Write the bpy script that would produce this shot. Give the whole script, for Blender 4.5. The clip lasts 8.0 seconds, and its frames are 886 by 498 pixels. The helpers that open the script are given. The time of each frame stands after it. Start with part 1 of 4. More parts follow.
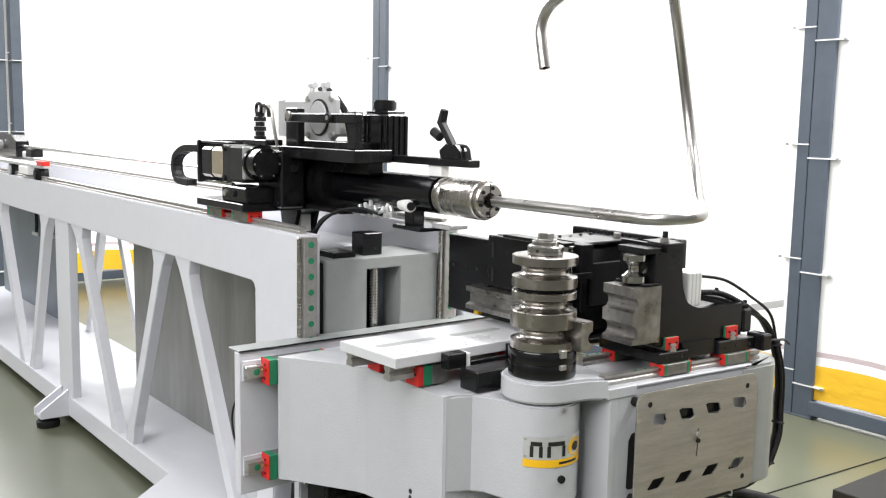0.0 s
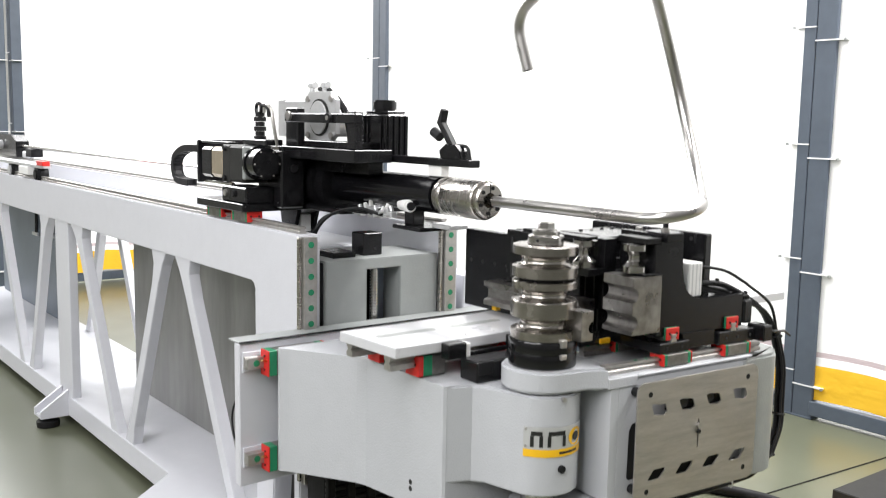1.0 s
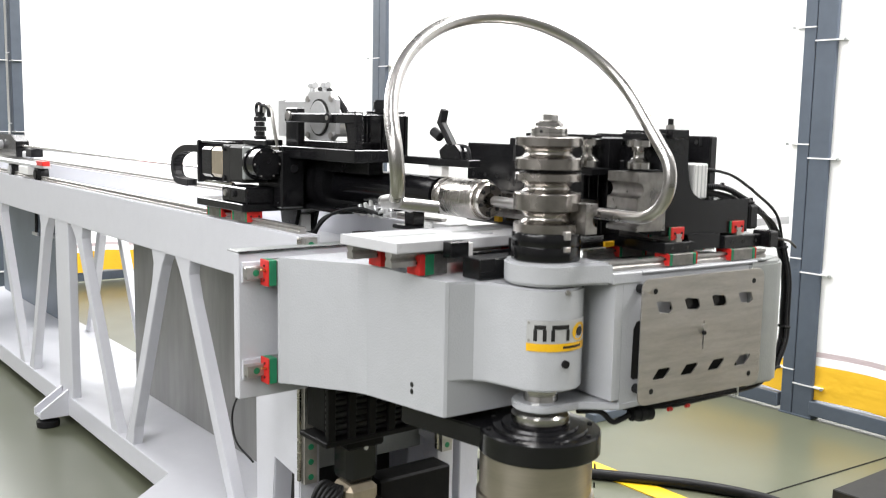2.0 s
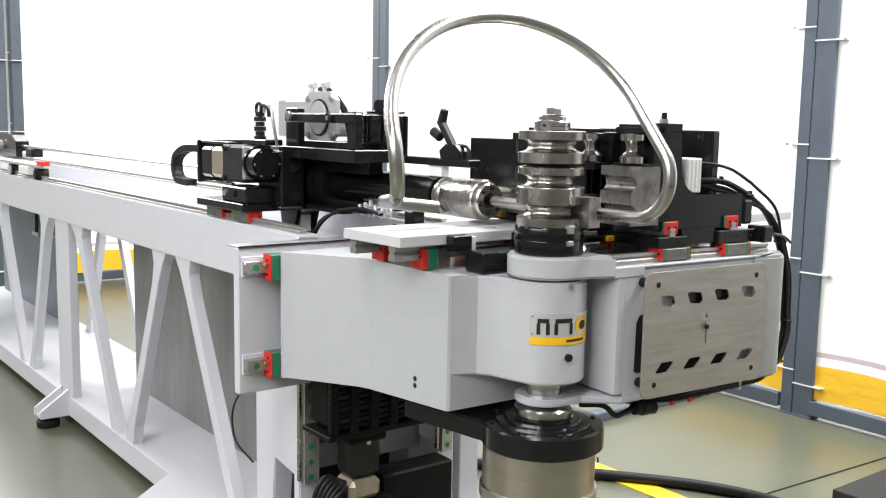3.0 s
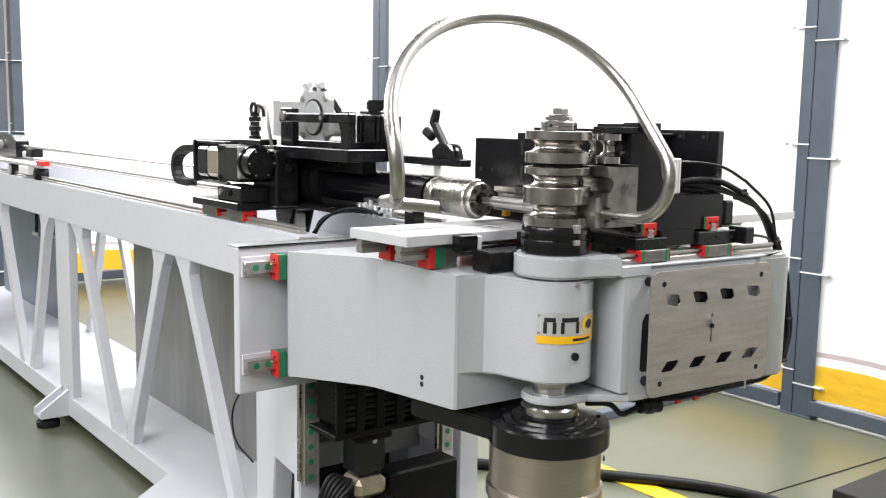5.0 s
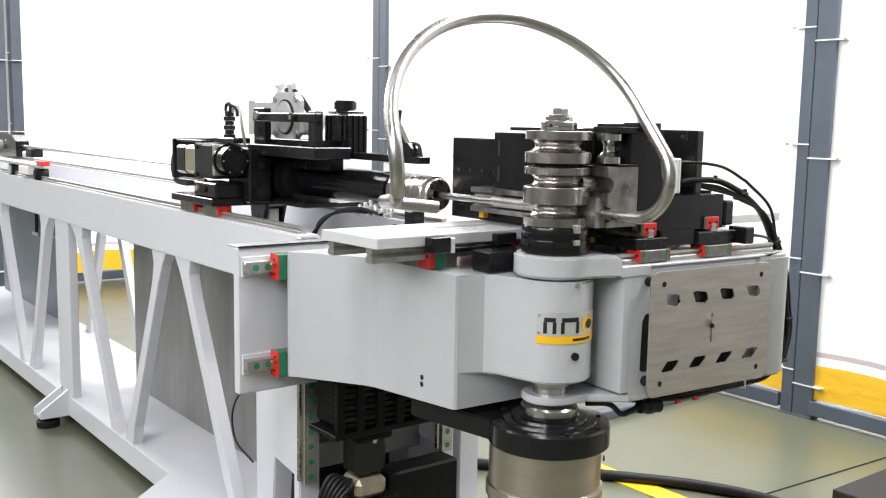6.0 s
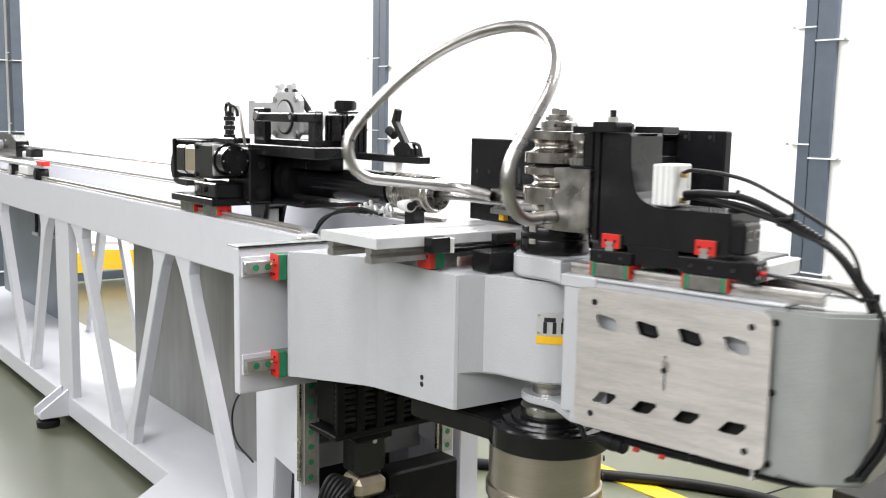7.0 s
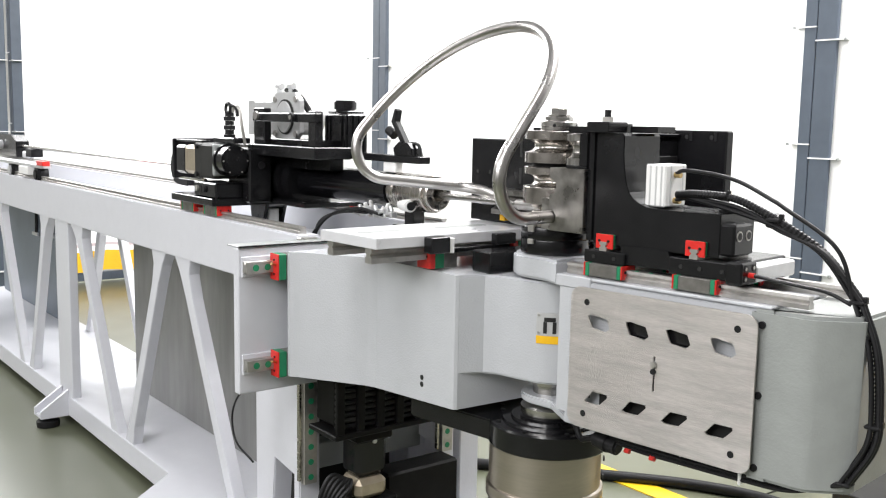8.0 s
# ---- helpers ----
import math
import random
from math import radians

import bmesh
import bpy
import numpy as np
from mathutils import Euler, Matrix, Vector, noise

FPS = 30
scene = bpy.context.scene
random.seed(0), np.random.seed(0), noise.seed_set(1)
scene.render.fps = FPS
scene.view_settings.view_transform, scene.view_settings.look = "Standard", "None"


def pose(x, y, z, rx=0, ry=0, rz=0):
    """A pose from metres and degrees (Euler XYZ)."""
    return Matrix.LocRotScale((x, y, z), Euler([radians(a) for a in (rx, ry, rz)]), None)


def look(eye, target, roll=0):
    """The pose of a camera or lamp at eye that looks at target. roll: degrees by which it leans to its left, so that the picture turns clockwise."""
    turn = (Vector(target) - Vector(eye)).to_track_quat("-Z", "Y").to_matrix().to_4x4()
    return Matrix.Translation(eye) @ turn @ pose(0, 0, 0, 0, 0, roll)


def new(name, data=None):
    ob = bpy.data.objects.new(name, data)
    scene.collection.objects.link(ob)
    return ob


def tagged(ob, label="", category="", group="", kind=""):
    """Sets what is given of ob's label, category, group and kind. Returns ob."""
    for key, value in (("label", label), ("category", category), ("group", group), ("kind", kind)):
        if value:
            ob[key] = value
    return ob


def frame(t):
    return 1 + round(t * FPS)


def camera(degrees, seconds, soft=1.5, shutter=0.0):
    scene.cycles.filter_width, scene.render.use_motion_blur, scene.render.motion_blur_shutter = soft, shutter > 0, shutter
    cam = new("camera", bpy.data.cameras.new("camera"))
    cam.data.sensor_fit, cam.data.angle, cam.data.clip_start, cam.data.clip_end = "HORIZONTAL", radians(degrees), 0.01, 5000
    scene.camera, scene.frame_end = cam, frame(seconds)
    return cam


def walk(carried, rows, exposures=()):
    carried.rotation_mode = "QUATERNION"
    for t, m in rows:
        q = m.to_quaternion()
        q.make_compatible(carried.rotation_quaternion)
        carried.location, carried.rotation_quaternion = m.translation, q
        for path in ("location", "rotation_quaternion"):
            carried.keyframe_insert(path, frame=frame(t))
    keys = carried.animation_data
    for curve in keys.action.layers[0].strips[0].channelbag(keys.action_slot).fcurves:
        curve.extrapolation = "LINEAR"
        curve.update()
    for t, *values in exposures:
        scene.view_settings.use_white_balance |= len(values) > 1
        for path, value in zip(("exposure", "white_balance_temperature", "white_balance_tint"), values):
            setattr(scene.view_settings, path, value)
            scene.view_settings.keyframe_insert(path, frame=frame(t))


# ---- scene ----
# camera
cam = camera(49.14, 8.0, soft=1.15, shutter=0.6)
EYE = look((0.0, 0.0, 1.30), (1.21208, 1.56936, 1.03930), 1.07)
walk(cam, [(0.0, EYE), (8.0, EYE)])

# light: a hall with overhead lamps, bright surroundings and added fill lights
scene.view_settings.exposure = 0.0
world = bpy.data.worlds.new("hall_light")
scene.world = world
world.use_nodes = True
wbg = world.node_tree.nodes["Background"]
wbg.inputs["Color"].default_value = (0.985, 0.98, 1.0, 1)
wbg.inputs["Strength"].default_value = 0.34


def area_lamp(name, eye, target, sx, sy, watts, color=(1, 1, 1)):
    d = bpy.data.lights.new(name, "AREA")
    d.shape, d.size, d.size_y, d.energy, d.color = "RECTANGLE", sx, sy, watts, color
    ob = new(name, d)
    ob.matrix_world = look(eye, target)
    return ob


# unseen low fill from the left, added to brighten the upright faces
area_lamp("side_fill_light", (-4.4, 1.3, 3.6), (1.4, 2.3, 0.8), 4.5, 1.6, 225, (0.99, 0.985, 1.0))
area_lamp("overhead_light", (-1.2, 0.0, 4.5), (1.2, 1.8, 0.8), 0.5, 5.0, 165, (1, 0.985, 0.985))
area_lamp("overhead_light", (-1.6, 4.2, 4.4), (1.2, 2.6, 0.7), 0.5, 5.0, 60, (1, 0.985, 0.985))
# this last one is added to brighten the floor on the right
area_lamp("overhead_light", (3.5, 0.9, 4.4), (3.5, 1.6, 0.0), 0.5, 3.0, 350, (1, 0.98, 0.975))
# unseen lights behind the fence, added to turn the tarpaulins white
area_lamp("tarp_backlight", (6.5, 4.0, 4.5), (3.9, 3.5, 1.2), 3.0, 6.0, 700)
area_lamp("tarp_backlight", (2.0, 10.0, 4.5), (2.0, 7.6, 1.2), 6.0, 3.0, 1100)

# ---------------------------------------------------------------- materials


def mat(name, color, rough=0.5, metal=0.0, grain=0.0, scale=40.0, bump=0.0, bscale=200.0, stain=0.0, stretch=None,
        coat=0.0, rvar=0.0, spec=0.5):
    m = bpy.data.materials.new(name)
    m.use_nodes = True
    nt = m.node_tree
    b = nt.nodes["Principled BSDF"]
    b.inputs["Roughness"].default_value = rough
    b.inputs["Metallic"].default_value = metal
    b.inputs["Specular IOR Level"].default_value = spec
    b.inputs["Coat Weight"].default_value = coat
    b.inputs["Base Color"].default_value = (*color, 1)
    tc = nt.nodes.new("ShaderNodeTexCoord")
    src = tc.outputs["Object"]
    if stretch:
        mp = nt.nodes.new("ShaderNodeMapping")
        mp.inputs["Scale"].default_value = stretch
        nt.links.new(src, mp.inputs["Vector"])
        src = mp.outputs["Vector"]

    def noise_node(s, detail=4.0):
        n = nt.nodes.new("ShaderNodeTexNoise")
        n.inputs["Scale"].default_value, n.inputs["Detail"].default_value = s, detail
        nt.links.new(src, n.inputs["Vector"])
        return n.outputs["Fac"]

    if grain or stain:
        last = None
        for amount, s in ((grain, scale), (stain, scale * 0.12)):
            if not amount:
                continue
            r = nt.nodes.new("ShaderNodeMapRange")
            r.inputs["From Min"].default_value, r.inputs["From Max"].default_value = 0.3, 0.7
            r.inputs["To Min"].default_value, r.inputs["To Max"].default_value = 1 - amount, 1 + amount * 0.5
            nt.links.new(noise_node(s), r.inputs["Value"])
            mul = nt.nodes.new("ShaderNodeVectorMath")
            mul.operation = "SCALE"
            if last is None:
                mul.inputs[0].default_value = color
            else:
                nt.links.new(last, mul.inputs[0])
            nt.links.new(r.outputs["Result"], mul.inputs["Scale"])
            last = mul.outputs["Vector"]
        nt.links.new(last, b.inputs["Base Color"])
    if rvar:
        r = nt.nodes.new("ShaderNodeMapRange")
        r.inputs["From Min"].default_value, r.inputs["From Max"].default_value = 0.3, 0.7
        r.inputs["To Min"].default_value, r.inputs["To Max"].default_value = max(0.03, rough - rvar), rough + rvar
        nt.links.new(noise_node(scale * 0.5), r.inputs["Value"])
        nt.links.new(r.outputs["Result"], b.inputs["Roughness"])
    if bump:
        bp = nt.nodes.new("ShaderNodeBump")
        bp.inputs["Strength"].default_value, bp.inputs["Distance"].default_value = bump, 0.002
        nt.links.new(noise_node(bscale, 2.0), bp.inputs["Height"])
        nt.links.new(bp.outputs["Normal"], b.inputs["Normal"])
    return m


PAINT = mat("grey_machine_paint", (0.585, 0.592, 0.63), 0.36, grain=0.02, scale=25, bump=0.22, bscale=160, stain=0.015, rvar=0.015)
PAINT_D = mat("cast_grey_paint", (0.475, 0.487, 0.508), 0.24, grain=0.02, scale=25, bump=0.42, bscale=260, stain=0.015, rvar=0.015)
COVER = mat("cover_grey_paint", (0.29, 0.305, 0.295), 0.38, grain=0.06, scale=30, bump=0.3, bscale=220)
WHITEP = mat("ground_light_plate", (0.56, 0.565, 0.58), 0.30, grain=0.03, scale=30, stain=0.02, bump=0.1, rvar=0.03)
BLACK = mat("black_oxide_steel", (0.0085, 0.0085, 0.0095), 0.25, grain=0.2, scale=35, bump=0.05, stain=0.12, rvar=0.03, spec=0.38)
BLACKG = mat("gloss_black_enamel", (0.005, 0.005, 0.006), 0.2, grain=0.2, scale=20, rvar=0.06, spec=0.45)
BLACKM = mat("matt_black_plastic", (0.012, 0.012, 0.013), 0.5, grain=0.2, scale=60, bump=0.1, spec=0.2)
STEEL = mat("ground_steel", (0.55, 0.535, 0.515), 0.2, 1.0, grain=0.1, scale=40, stain=0.1, rvar=0.02)
DIE = mat("die_steel", (0.42, 0.392, 0.365), 0.26, 1.0, grain=0.12, scale=45, stain=0.15, rvar=0.03)
CLAMPST = mat("clamp_steel", (0.36, 0.345, 0.33), 0.34, 1.0, grain=0.25, scale=60, stain=0.25, rvar=0.1)
TUBE = mat("drawn_steel_tube", (0.47, 0.455, 0.44), 0.29, 1.0, grain=0.08, scale=40, stain=0.12, rvar=0.03)
COLLET = mat("turned_collet_steel", (0.52, 0.49, 0.455), 0.27, 1.0, grain=0.05, scale=20, stretch=(1, 1, 10), rvar=0.01)
BRUSH = mat("brushed_stainless", (0.50, 0.475, 0.45), 0.34, 1.0, grain=0.10, scale=60, stretch=(1.0, 1.0, 9.0), stain=0.16, rvar=0.05, bump=0.5, bscale=400)
DRUM = mat("turned_drum_steel", (0.50, 0.45, 0.39), 0.36, 1.0, grain=0.05, scale=30, stretch=(1, 1, 9), stain=0.08, rvar=0.06)
CARR = mat("dark_carriage_steel", (0.27, 0.26, 0.245), 0.4, 0.85, grain=0.2, scale=70, stain=0.1)
HOUSE = mat("housing_grey_paint", (0.27, 0.285, 0.28), 0.4, grain=0.05, scale=25, stain=0.05, bump=0.2, bscale=200)
RAILM = mat("rail_steel", (0.46, 0.445, 0.425), 0.38, 0.8, grain=0.15, scale=60)
ALU = mat("anodised_aluminium", (0.62, 0.625, 0.63), 0.38, 0.5, grain=0.06, scale=50)
WHITEPL = mat("white_plastic", (0.78, 0.78, 0.77), 0.4, grain=0.03)
RED = mat("red_end_cap", (0.62, 0.02, 0.015), 0.4, grain=0.12, scale=80)
GREEN = mat("green_end_cap", (0.01, 0.20, 0.09), 0.45, grain=0.12, scale=80)
BRASS = mat("brass", (0.55, 0.40, 0.18), 0.3, 1.0, grain=0.1)
GOLD = mat("gearbox_bronze_grey", (0.42, 0.36, 0.27), 0.4, 0.6, grain=0.12)
# motor grey; also darkens the panel in the frame's mouth for shade
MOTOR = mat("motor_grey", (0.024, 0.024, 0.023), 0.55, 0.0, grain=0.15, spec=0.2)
# matt black of the lower drive, made darker for the shade under the turret
SHADED_BLACK = mat("shaded_matt_black", (0.006, 0.006, 0.006), 0.5, grain=0.4, scale=30, stain=0.3, bump=0.2, spec=0.12)
RUBBER = mat("black_cable_rubber", (0.009, 0.009, 0.010), 0.42, grain=0.2, scale=80, spec=0.28)
POST = mat("blue_grey_post_paint", (0.085, 0.105, 0.135), 0.45, grain=0.08, scale=20, stain=0.08, bump=0.1)
TIE = mat("white_cable_tie", (0.8, 0.8, 0.8), 0.4)
GALV = mat("dull_galvanised_sheet", (0.30, 0.30, 0.29), 0.4, 0.55, grain=0.12, scale=14, stain=0.25, stretch=(1, 3, 0.6), rvar=0.08)
POSTL = mat("blue_grey_sheet", (0.165, 0.195, 0.235), 0.42, grain=0.05, scale=12, stain=0.06)
# black print; also the shade of holes and slots, drawn as flat faces
INK_HOLE = mat("black_print_and_holes", (0.01, 0.01, 0.01), 0.5)
YELLOW = mat("yellow_print", (0.85, 0.48, 0.01), 0.45, grain=0.03)
TAPE = mat("yellow_floor_tape", (0.78, 0.50, 0.02), 0.35, grain=0.08, scale=30, stain=0.1)
FLOORM = mat("green_epoxy_floor", (0.112, 0.120, 0.080), 0.3, grain=0.06, scale=9, stain=0.12, rvar=0.02, spec=0.75)
HALLW = mat("hall_wall_paint", (0.62, 0.615, 0.60), 0.7, grain=0.04, scale=6)


def cloth(name, color, through_light=0.55):
    m = bpy.data.materials.new(name)
    m.use_nodes = True
    nt = m.node_tree
    b = nt.nodes["Principled BSDF"]
    b.inputs["Base Color"].default_value = (*color, 1)
    b.inputs["Roughness"].default_value = 0.6
    n = nt.nodes.new("ShaderNodeTexNoise")
    n.inputs["Scale"].default_value = 3.0
    bp = nt.nodes.new("ShaderNodeBump")
    bp.inputs["Strength"].default_value, bp.inputs["Distance"].default_value = 0.3, 0.02
    nt.links.new(n.outputs["Fac"], bp.inputs["Height"])
    nt.links.new(bp.outputs["Normal"], b.inputs["Normal"])
    t = nt.nodes.new("ShaderNodeBsdfTranslucent")
    t.inputs["Color"].default_value = (*color, 1)
    mx = nt.nodes.new("ShaderNodeMixShader")
    mx.inputs[0].default_value = through_light
    nt.links.new(b.outputs[0], mx.inputs[1])
    nt.links.new(t.outputs[0], mx.inputs[2])
    nt.links.new(mx.outputs[0], nt.nodes["Material Output"].inputs["Surface"])
    return m


TARP = cloth("white_tarpaulin", (0.9, 0.9, 0.9))
TARPY = cloth("yellow_tarpaulin", (0.85, 0.50, 0.03), 0.3)
TARPP = cloth("faded_pink_stripe", (0.55, 0.46, 0.48), 0.4)

# ---------------------------------------------------------------- building helpers
ORIG = {}


def thing(name, origin, label, category, group="", kind=""):
    ob = new(name)
    ob.empty_display_size = 0.05
    ob.matrix_world = Matrix.Translation(origin)
    ORIG[ob.name] = Vector(origin)
    return tagged(ob, label, category, group, kind)


def part(name, bm, material, parent=None, label="", smooth=False, at=None):
    """One mesh object under parent; bm is in the space in which the thing is planned."""
    o = ORIG[parent.name] if parent is not None else Vector(at or (0, 0, 0))
    bmesh.ops.translate(bm, verts=bm.verts, vec=-o)
    bmesh.ops.recalc_face_normals(bm, faces=bm.faces)
    me = bpy.data.meshes.new(name)
    bm.to_mesh(me)
    bm.free()
    me.materials.append(material)
    if smooth:
        for p in me.polygons:
            p.use_smooth = True
        me.set_sharp_from_angle(angle=radians(29))
    ob = new(name, me)
    if parent is not None:
        ob.parent = parent
    else:
        ob.matrix_world = Matrix.Translation(o)
    ORIG[ob.name] = o
    if label:
        ob["label"] = label
    return ob


def box(x0, x1, y0, y1, z0, z1, bev=0.0015, bm=None):
    bm = bm or bmesh.new()
    r = bmesh.ops.create_cube(bm, size=1, matrix=Matrix.LocRotScale(((x0 + x1) / 2, (y0 + y1) / 2, (z0 + z1) / 2), None,
                                                                   (abs(x1 - x0), abs(y1 - y0), abs(z1 - z0))))
    if bev:
        es = list({e for v in r["verts"] for e in v.link_edges})
        bmesh.ops.bevel(bm, geom=es, offset=min(bev, abs(x1 - x0) / 3, abs(y1 - y0) / 3, abs(z1 - z0) / 3), segments=1, affect="EDGES")
    return bm


def cyl(a, b, r, seg=24, bm=None, r2=None, bev=0.0):
    bm = bm or bmesh.new()
    a, b = Vector(a), Vector(b)
    q = (b - a).to_track_quat("Z", "Y").to_matrix().to_4x4()
    res = bmesh.ops.create_cone(bm, cap_ends=True, segments=seg, radius1=r, radius2=r if r2 is None else r2, depth=(b - a).length,
                                matrix=Matrix.Translation((a + b) / 2) @ q)
    if bev:
        es = [e for e in {e for v in res["verts"] for e in v.link_edges} if any(len(f.verts) > 4 for f in e.link_faces)]
        bmesh.ops.bevel(bm, geom=es, offset=bev, segments=2, affect="EDGES")
    return bm


def prism(pts, axis, lo, hi, bev=0.0, bm=None):
    """A closed outline, given in the two other axes in xyz order, drawn out along axis."""
    bm = bm or bmesh.new()

    def at(p, h):
        return {"x": (h, p[0], p[1]), "y": (p[0], h, p[1]), "z": (p[0], p[1], h)}[axis]
    lo_v = [bm.verts.new(at(p, lo)) for p in pts]
    hi_v = [bm.verts.new(at(p, hi)) for p in pts]
    fs = [bm.faces.new(lo_v), bm.faces.new(hi_v[::-1])]
    n = len(pts)
    for i in range(n):
        fs.append(bm.faces.new((lo_v[i], hi_v[i], hi_v[(i + 1) % n], lo_v[(i + 1) % n])))
    bmesh.ops.recalc_face_normals(bm, faces=fs)
    if bev:
        es = {e for f in fs[:2] for e in f.edges}
        bmesh.ops.bevel(bm, geom=list(es), offset=bev, segments=2, affect="EDGES")
    return bm


def lathe(profile, centre, seg=48, bm=None):
    """Rings of (radius, height) turned about a vertical axis."""
    bm = bm or bmesh.new()
    rings = []
    for r, z in profile:
        rings.append([bm.verts.new((centre[0] + r * math.cos(2 * math.pi * i / seg), centre[1] + r * math.sin(2 * math.pi * i / seg), z))
                      for i in range(seg)])
    for a, b in zip(rings, rings[1:]):
        for i in range(seg):
            bm.faces.new((a[i], a[(i + 1) % seg], b[(i + 1) % seg], b[i]))
    bm.faces.new(rings[0])
    bm.faces.new(rings[-1])
    return bm


def smooth_path(pts, n=8):
    """A rounded line through the points."""
    p = [Vector(q) for q in pts]
    p = [p[0] * 2 - p[1]] + p + [p[-1] * 2 - p[-2]]
    out = []
    for i in range(1, len(p) - 2):
        for k in range(n):
            t = k / n
            out.append(0.5 * (2 * p[i] + (p[i + 1] - p[i - 1]) * t + (2 * p[i - 1] - 5 * p[i] + 4 * p[i + 1] - p[i + 2]) * t * t
                              + (3 * p[i] - p[i - 1] - 3 * p[i + 1] + p[i + 2]) * t ** 3))
    out.append(p[-2])
    return out


def sweep(path, r, seg=12, bm=None, wall=0.0, ribs=0.0):
    """A round hose along a path; wall > 0 leaves its ends open with that wall."""
    bm = bm or bmesh.new()
    path = [Vector(q) for q in path]
    d0 = (path[1] - path[0]).normalized()
    n = d0.orthogonal().normalized()
    rings, inner = [], []
    for i, q in enumerate(path):
        d = (path[min(i + 1, len(path) - 1)] - path[max(i - 1, 0)]).normalized()
        n = (n - d * n.dot(d)).normalized()
        m = d.cross(n)
        rr = r * (1 + (ribs if i % 2 else -ribs))
        rings.append([bm.verts.new(q + (n * math.cos(2 * math.pi * k / seg) + m * math.sin(2 * math.pi * k / seg)) * rr) for k in range(seg)])
        if wall:
            inner.append([bm.verts.new(q + (n * math.cos(2 * math.pi * k / seg) + m * math.sin(2 * math.pi * k / seg)) * (r - wall)) for k in range(seg)])
    for tier in ((rings, inner) if wall else (rings,)):
        for a, b in zip(tier, tier[1:]):
            for k in range(seg):
                bm.faces.new((a[k], a[(k + 1) % seg], b[(k + 1) % seg], b[k]))
    if wall:
        for e in (0, -1):
            for k in range(seg):
                bm.faces.new((rings[e][k], rings[e][(k + 1) % seg], inner[e][(k + 1) % seg], inner[e][k]))
    else:
        bm.faces.new(rings[0])
        bm.faces.new(rings[-1])
    return bm


def rail_profile(w, h):
    """Half-waisted section of a linear guide rail, width by height."""
    return [(-w / 2, 0), (w / 2, 0), (w / 2, h * .35), (w * .26, h * .55), (w * .5, h * .75), (w * .46, h), (-w * .46, h), (-w * .5, h * .75),
            (-w * .26, h * .55), (-w / 2, h * .35)]


def guide_rail(axis, a, b, c, base, w=0.015, h=0.014, face="z"):
    """A rail from a to b along axis ('x' or 'y'), its centre at c across, foot at base. face 'z': foot below; '-y': foot on a front face."""
    pr = rail_profile(w, h)
    if face == "z":
        return prism([(c + u, base + v) for u, v in pr], axis, a, b)
    if axis == "x":
        return prism([(base - v, c + u) for u, v in pr], "x", a, b)
    return prism([(c + u, base - v) for u, v in pr], "z", a, b)


def carriage(parent, axis, at, c, base, length=0.06, w=0.034, h=0.024, lift=0.004, face="z", ends=(True, True), names="guide_carriage", seal=0.0035, core=.72):
    """A guide carriage astride a rail: steel block, green and red end seals as sub-parts, a brass nipple."""
    def blk(u0, u1, grow=0.0):
        ww, hh = w / 2 + grow, h + grow
        if face == "z":
            if axis == "x":
                return box(at + u0, at + u1, c - ww, c + ww, base + lift, base + hh, 0.001)
            return box(c - ww, c + ww, at + u0, at + u1, base + lift, base + hh, 0.001)
        return box(at + u0, at + u1, base - hh, base - lift, c - ww, c + ww, 0.001)
    half = length / 2
    ob = part(names, blk(-half * core, half * core), CARR, parent, "steel guide carriage with red and green seals")
    for s, on in ((-1, ends[0]), (1, ends[1])):
        if on:
            a0, a1 = sorted((s * half * core, s * (half - seal)))
            b0, b1 = sorted((s * (half - seal), s * half))
            part("green_cap", blk(a0, a1, 0.0005), GREEN, ob, "green end cap")
            cap = blk(b0, b1, 0.001)
            # notch of the rail below the red seal, and its screws
            part("red_seal", cap, RED, ob, "red end seal")
            q = s * half
            for t in (-.28, .28):
                if face == "z" and axis == "x":
                    bmn = cyl((at + q, c + w * t, base + h * .62), (at + q + s * .002, c + w * t, base + h * .62), .0025, 8)
                elif face == "z":
                    bmn = cyl((c + w * t, at + q, base + h * .62), (c + w * t, at + q + s * .002, base + h * .62), .0025, 8)
                else:
                    bmn = cyl((at + q, base - h * .62, c + w * t), (at + q + s * .002, base - h * .62, c + w * t), .0025, 8)
                part("screw", bmn, BLACKM, ob)
    return ob


def plugs(parent, rows, normal, r=0.0045):
    """Green bolt-hole plugs of a rail."""
    n = Vector(normal)
    for p in rows:
        p = Vector(p)
        part("plug", cyl(p, p + n * 0.0012, r, 12), GREEN, parent)


def screw(parent, p, normal, r=0.004, h=0.003, material=None):
    n = Vector(normal).normalized()
    p = Vector(p)
    bm = cyl(p, p + n * h, r, 12)
    return part("screw", bm, material or BLACKM, parent)

# ---------------------------------------------------------------- the setting
bm = bmesh.new()
bmesh.ops.create_grid(bm, x_segments=8, y_segments=8, size=30)
tagged(part("ground", bm, FLOORM), "olive green glossy epoxy workshop floor", "floor", kind="structure")
# saw-cut joints in the floor
for y in (1.91, 4.9):
    tagged(part("trim", prism([(2.2, y + .055 - .002), (3.85, y - .055 - .002), (3.85, y - .055 + .002), (2.2, y + .055 + .002)], "z", 0.0, 0.004), MOTOR), "dark joint line across the floor", "floor joint", kind="structure")
# yellow lane line and a low grey-blue strip across the floor
tagged(part("trim", box(2.60, 2.69, 0.9, 2.75, 0.0, 0.0045, 0), TAPE), "yellow painted lane line on the floor", "floor marking", kind="structure")
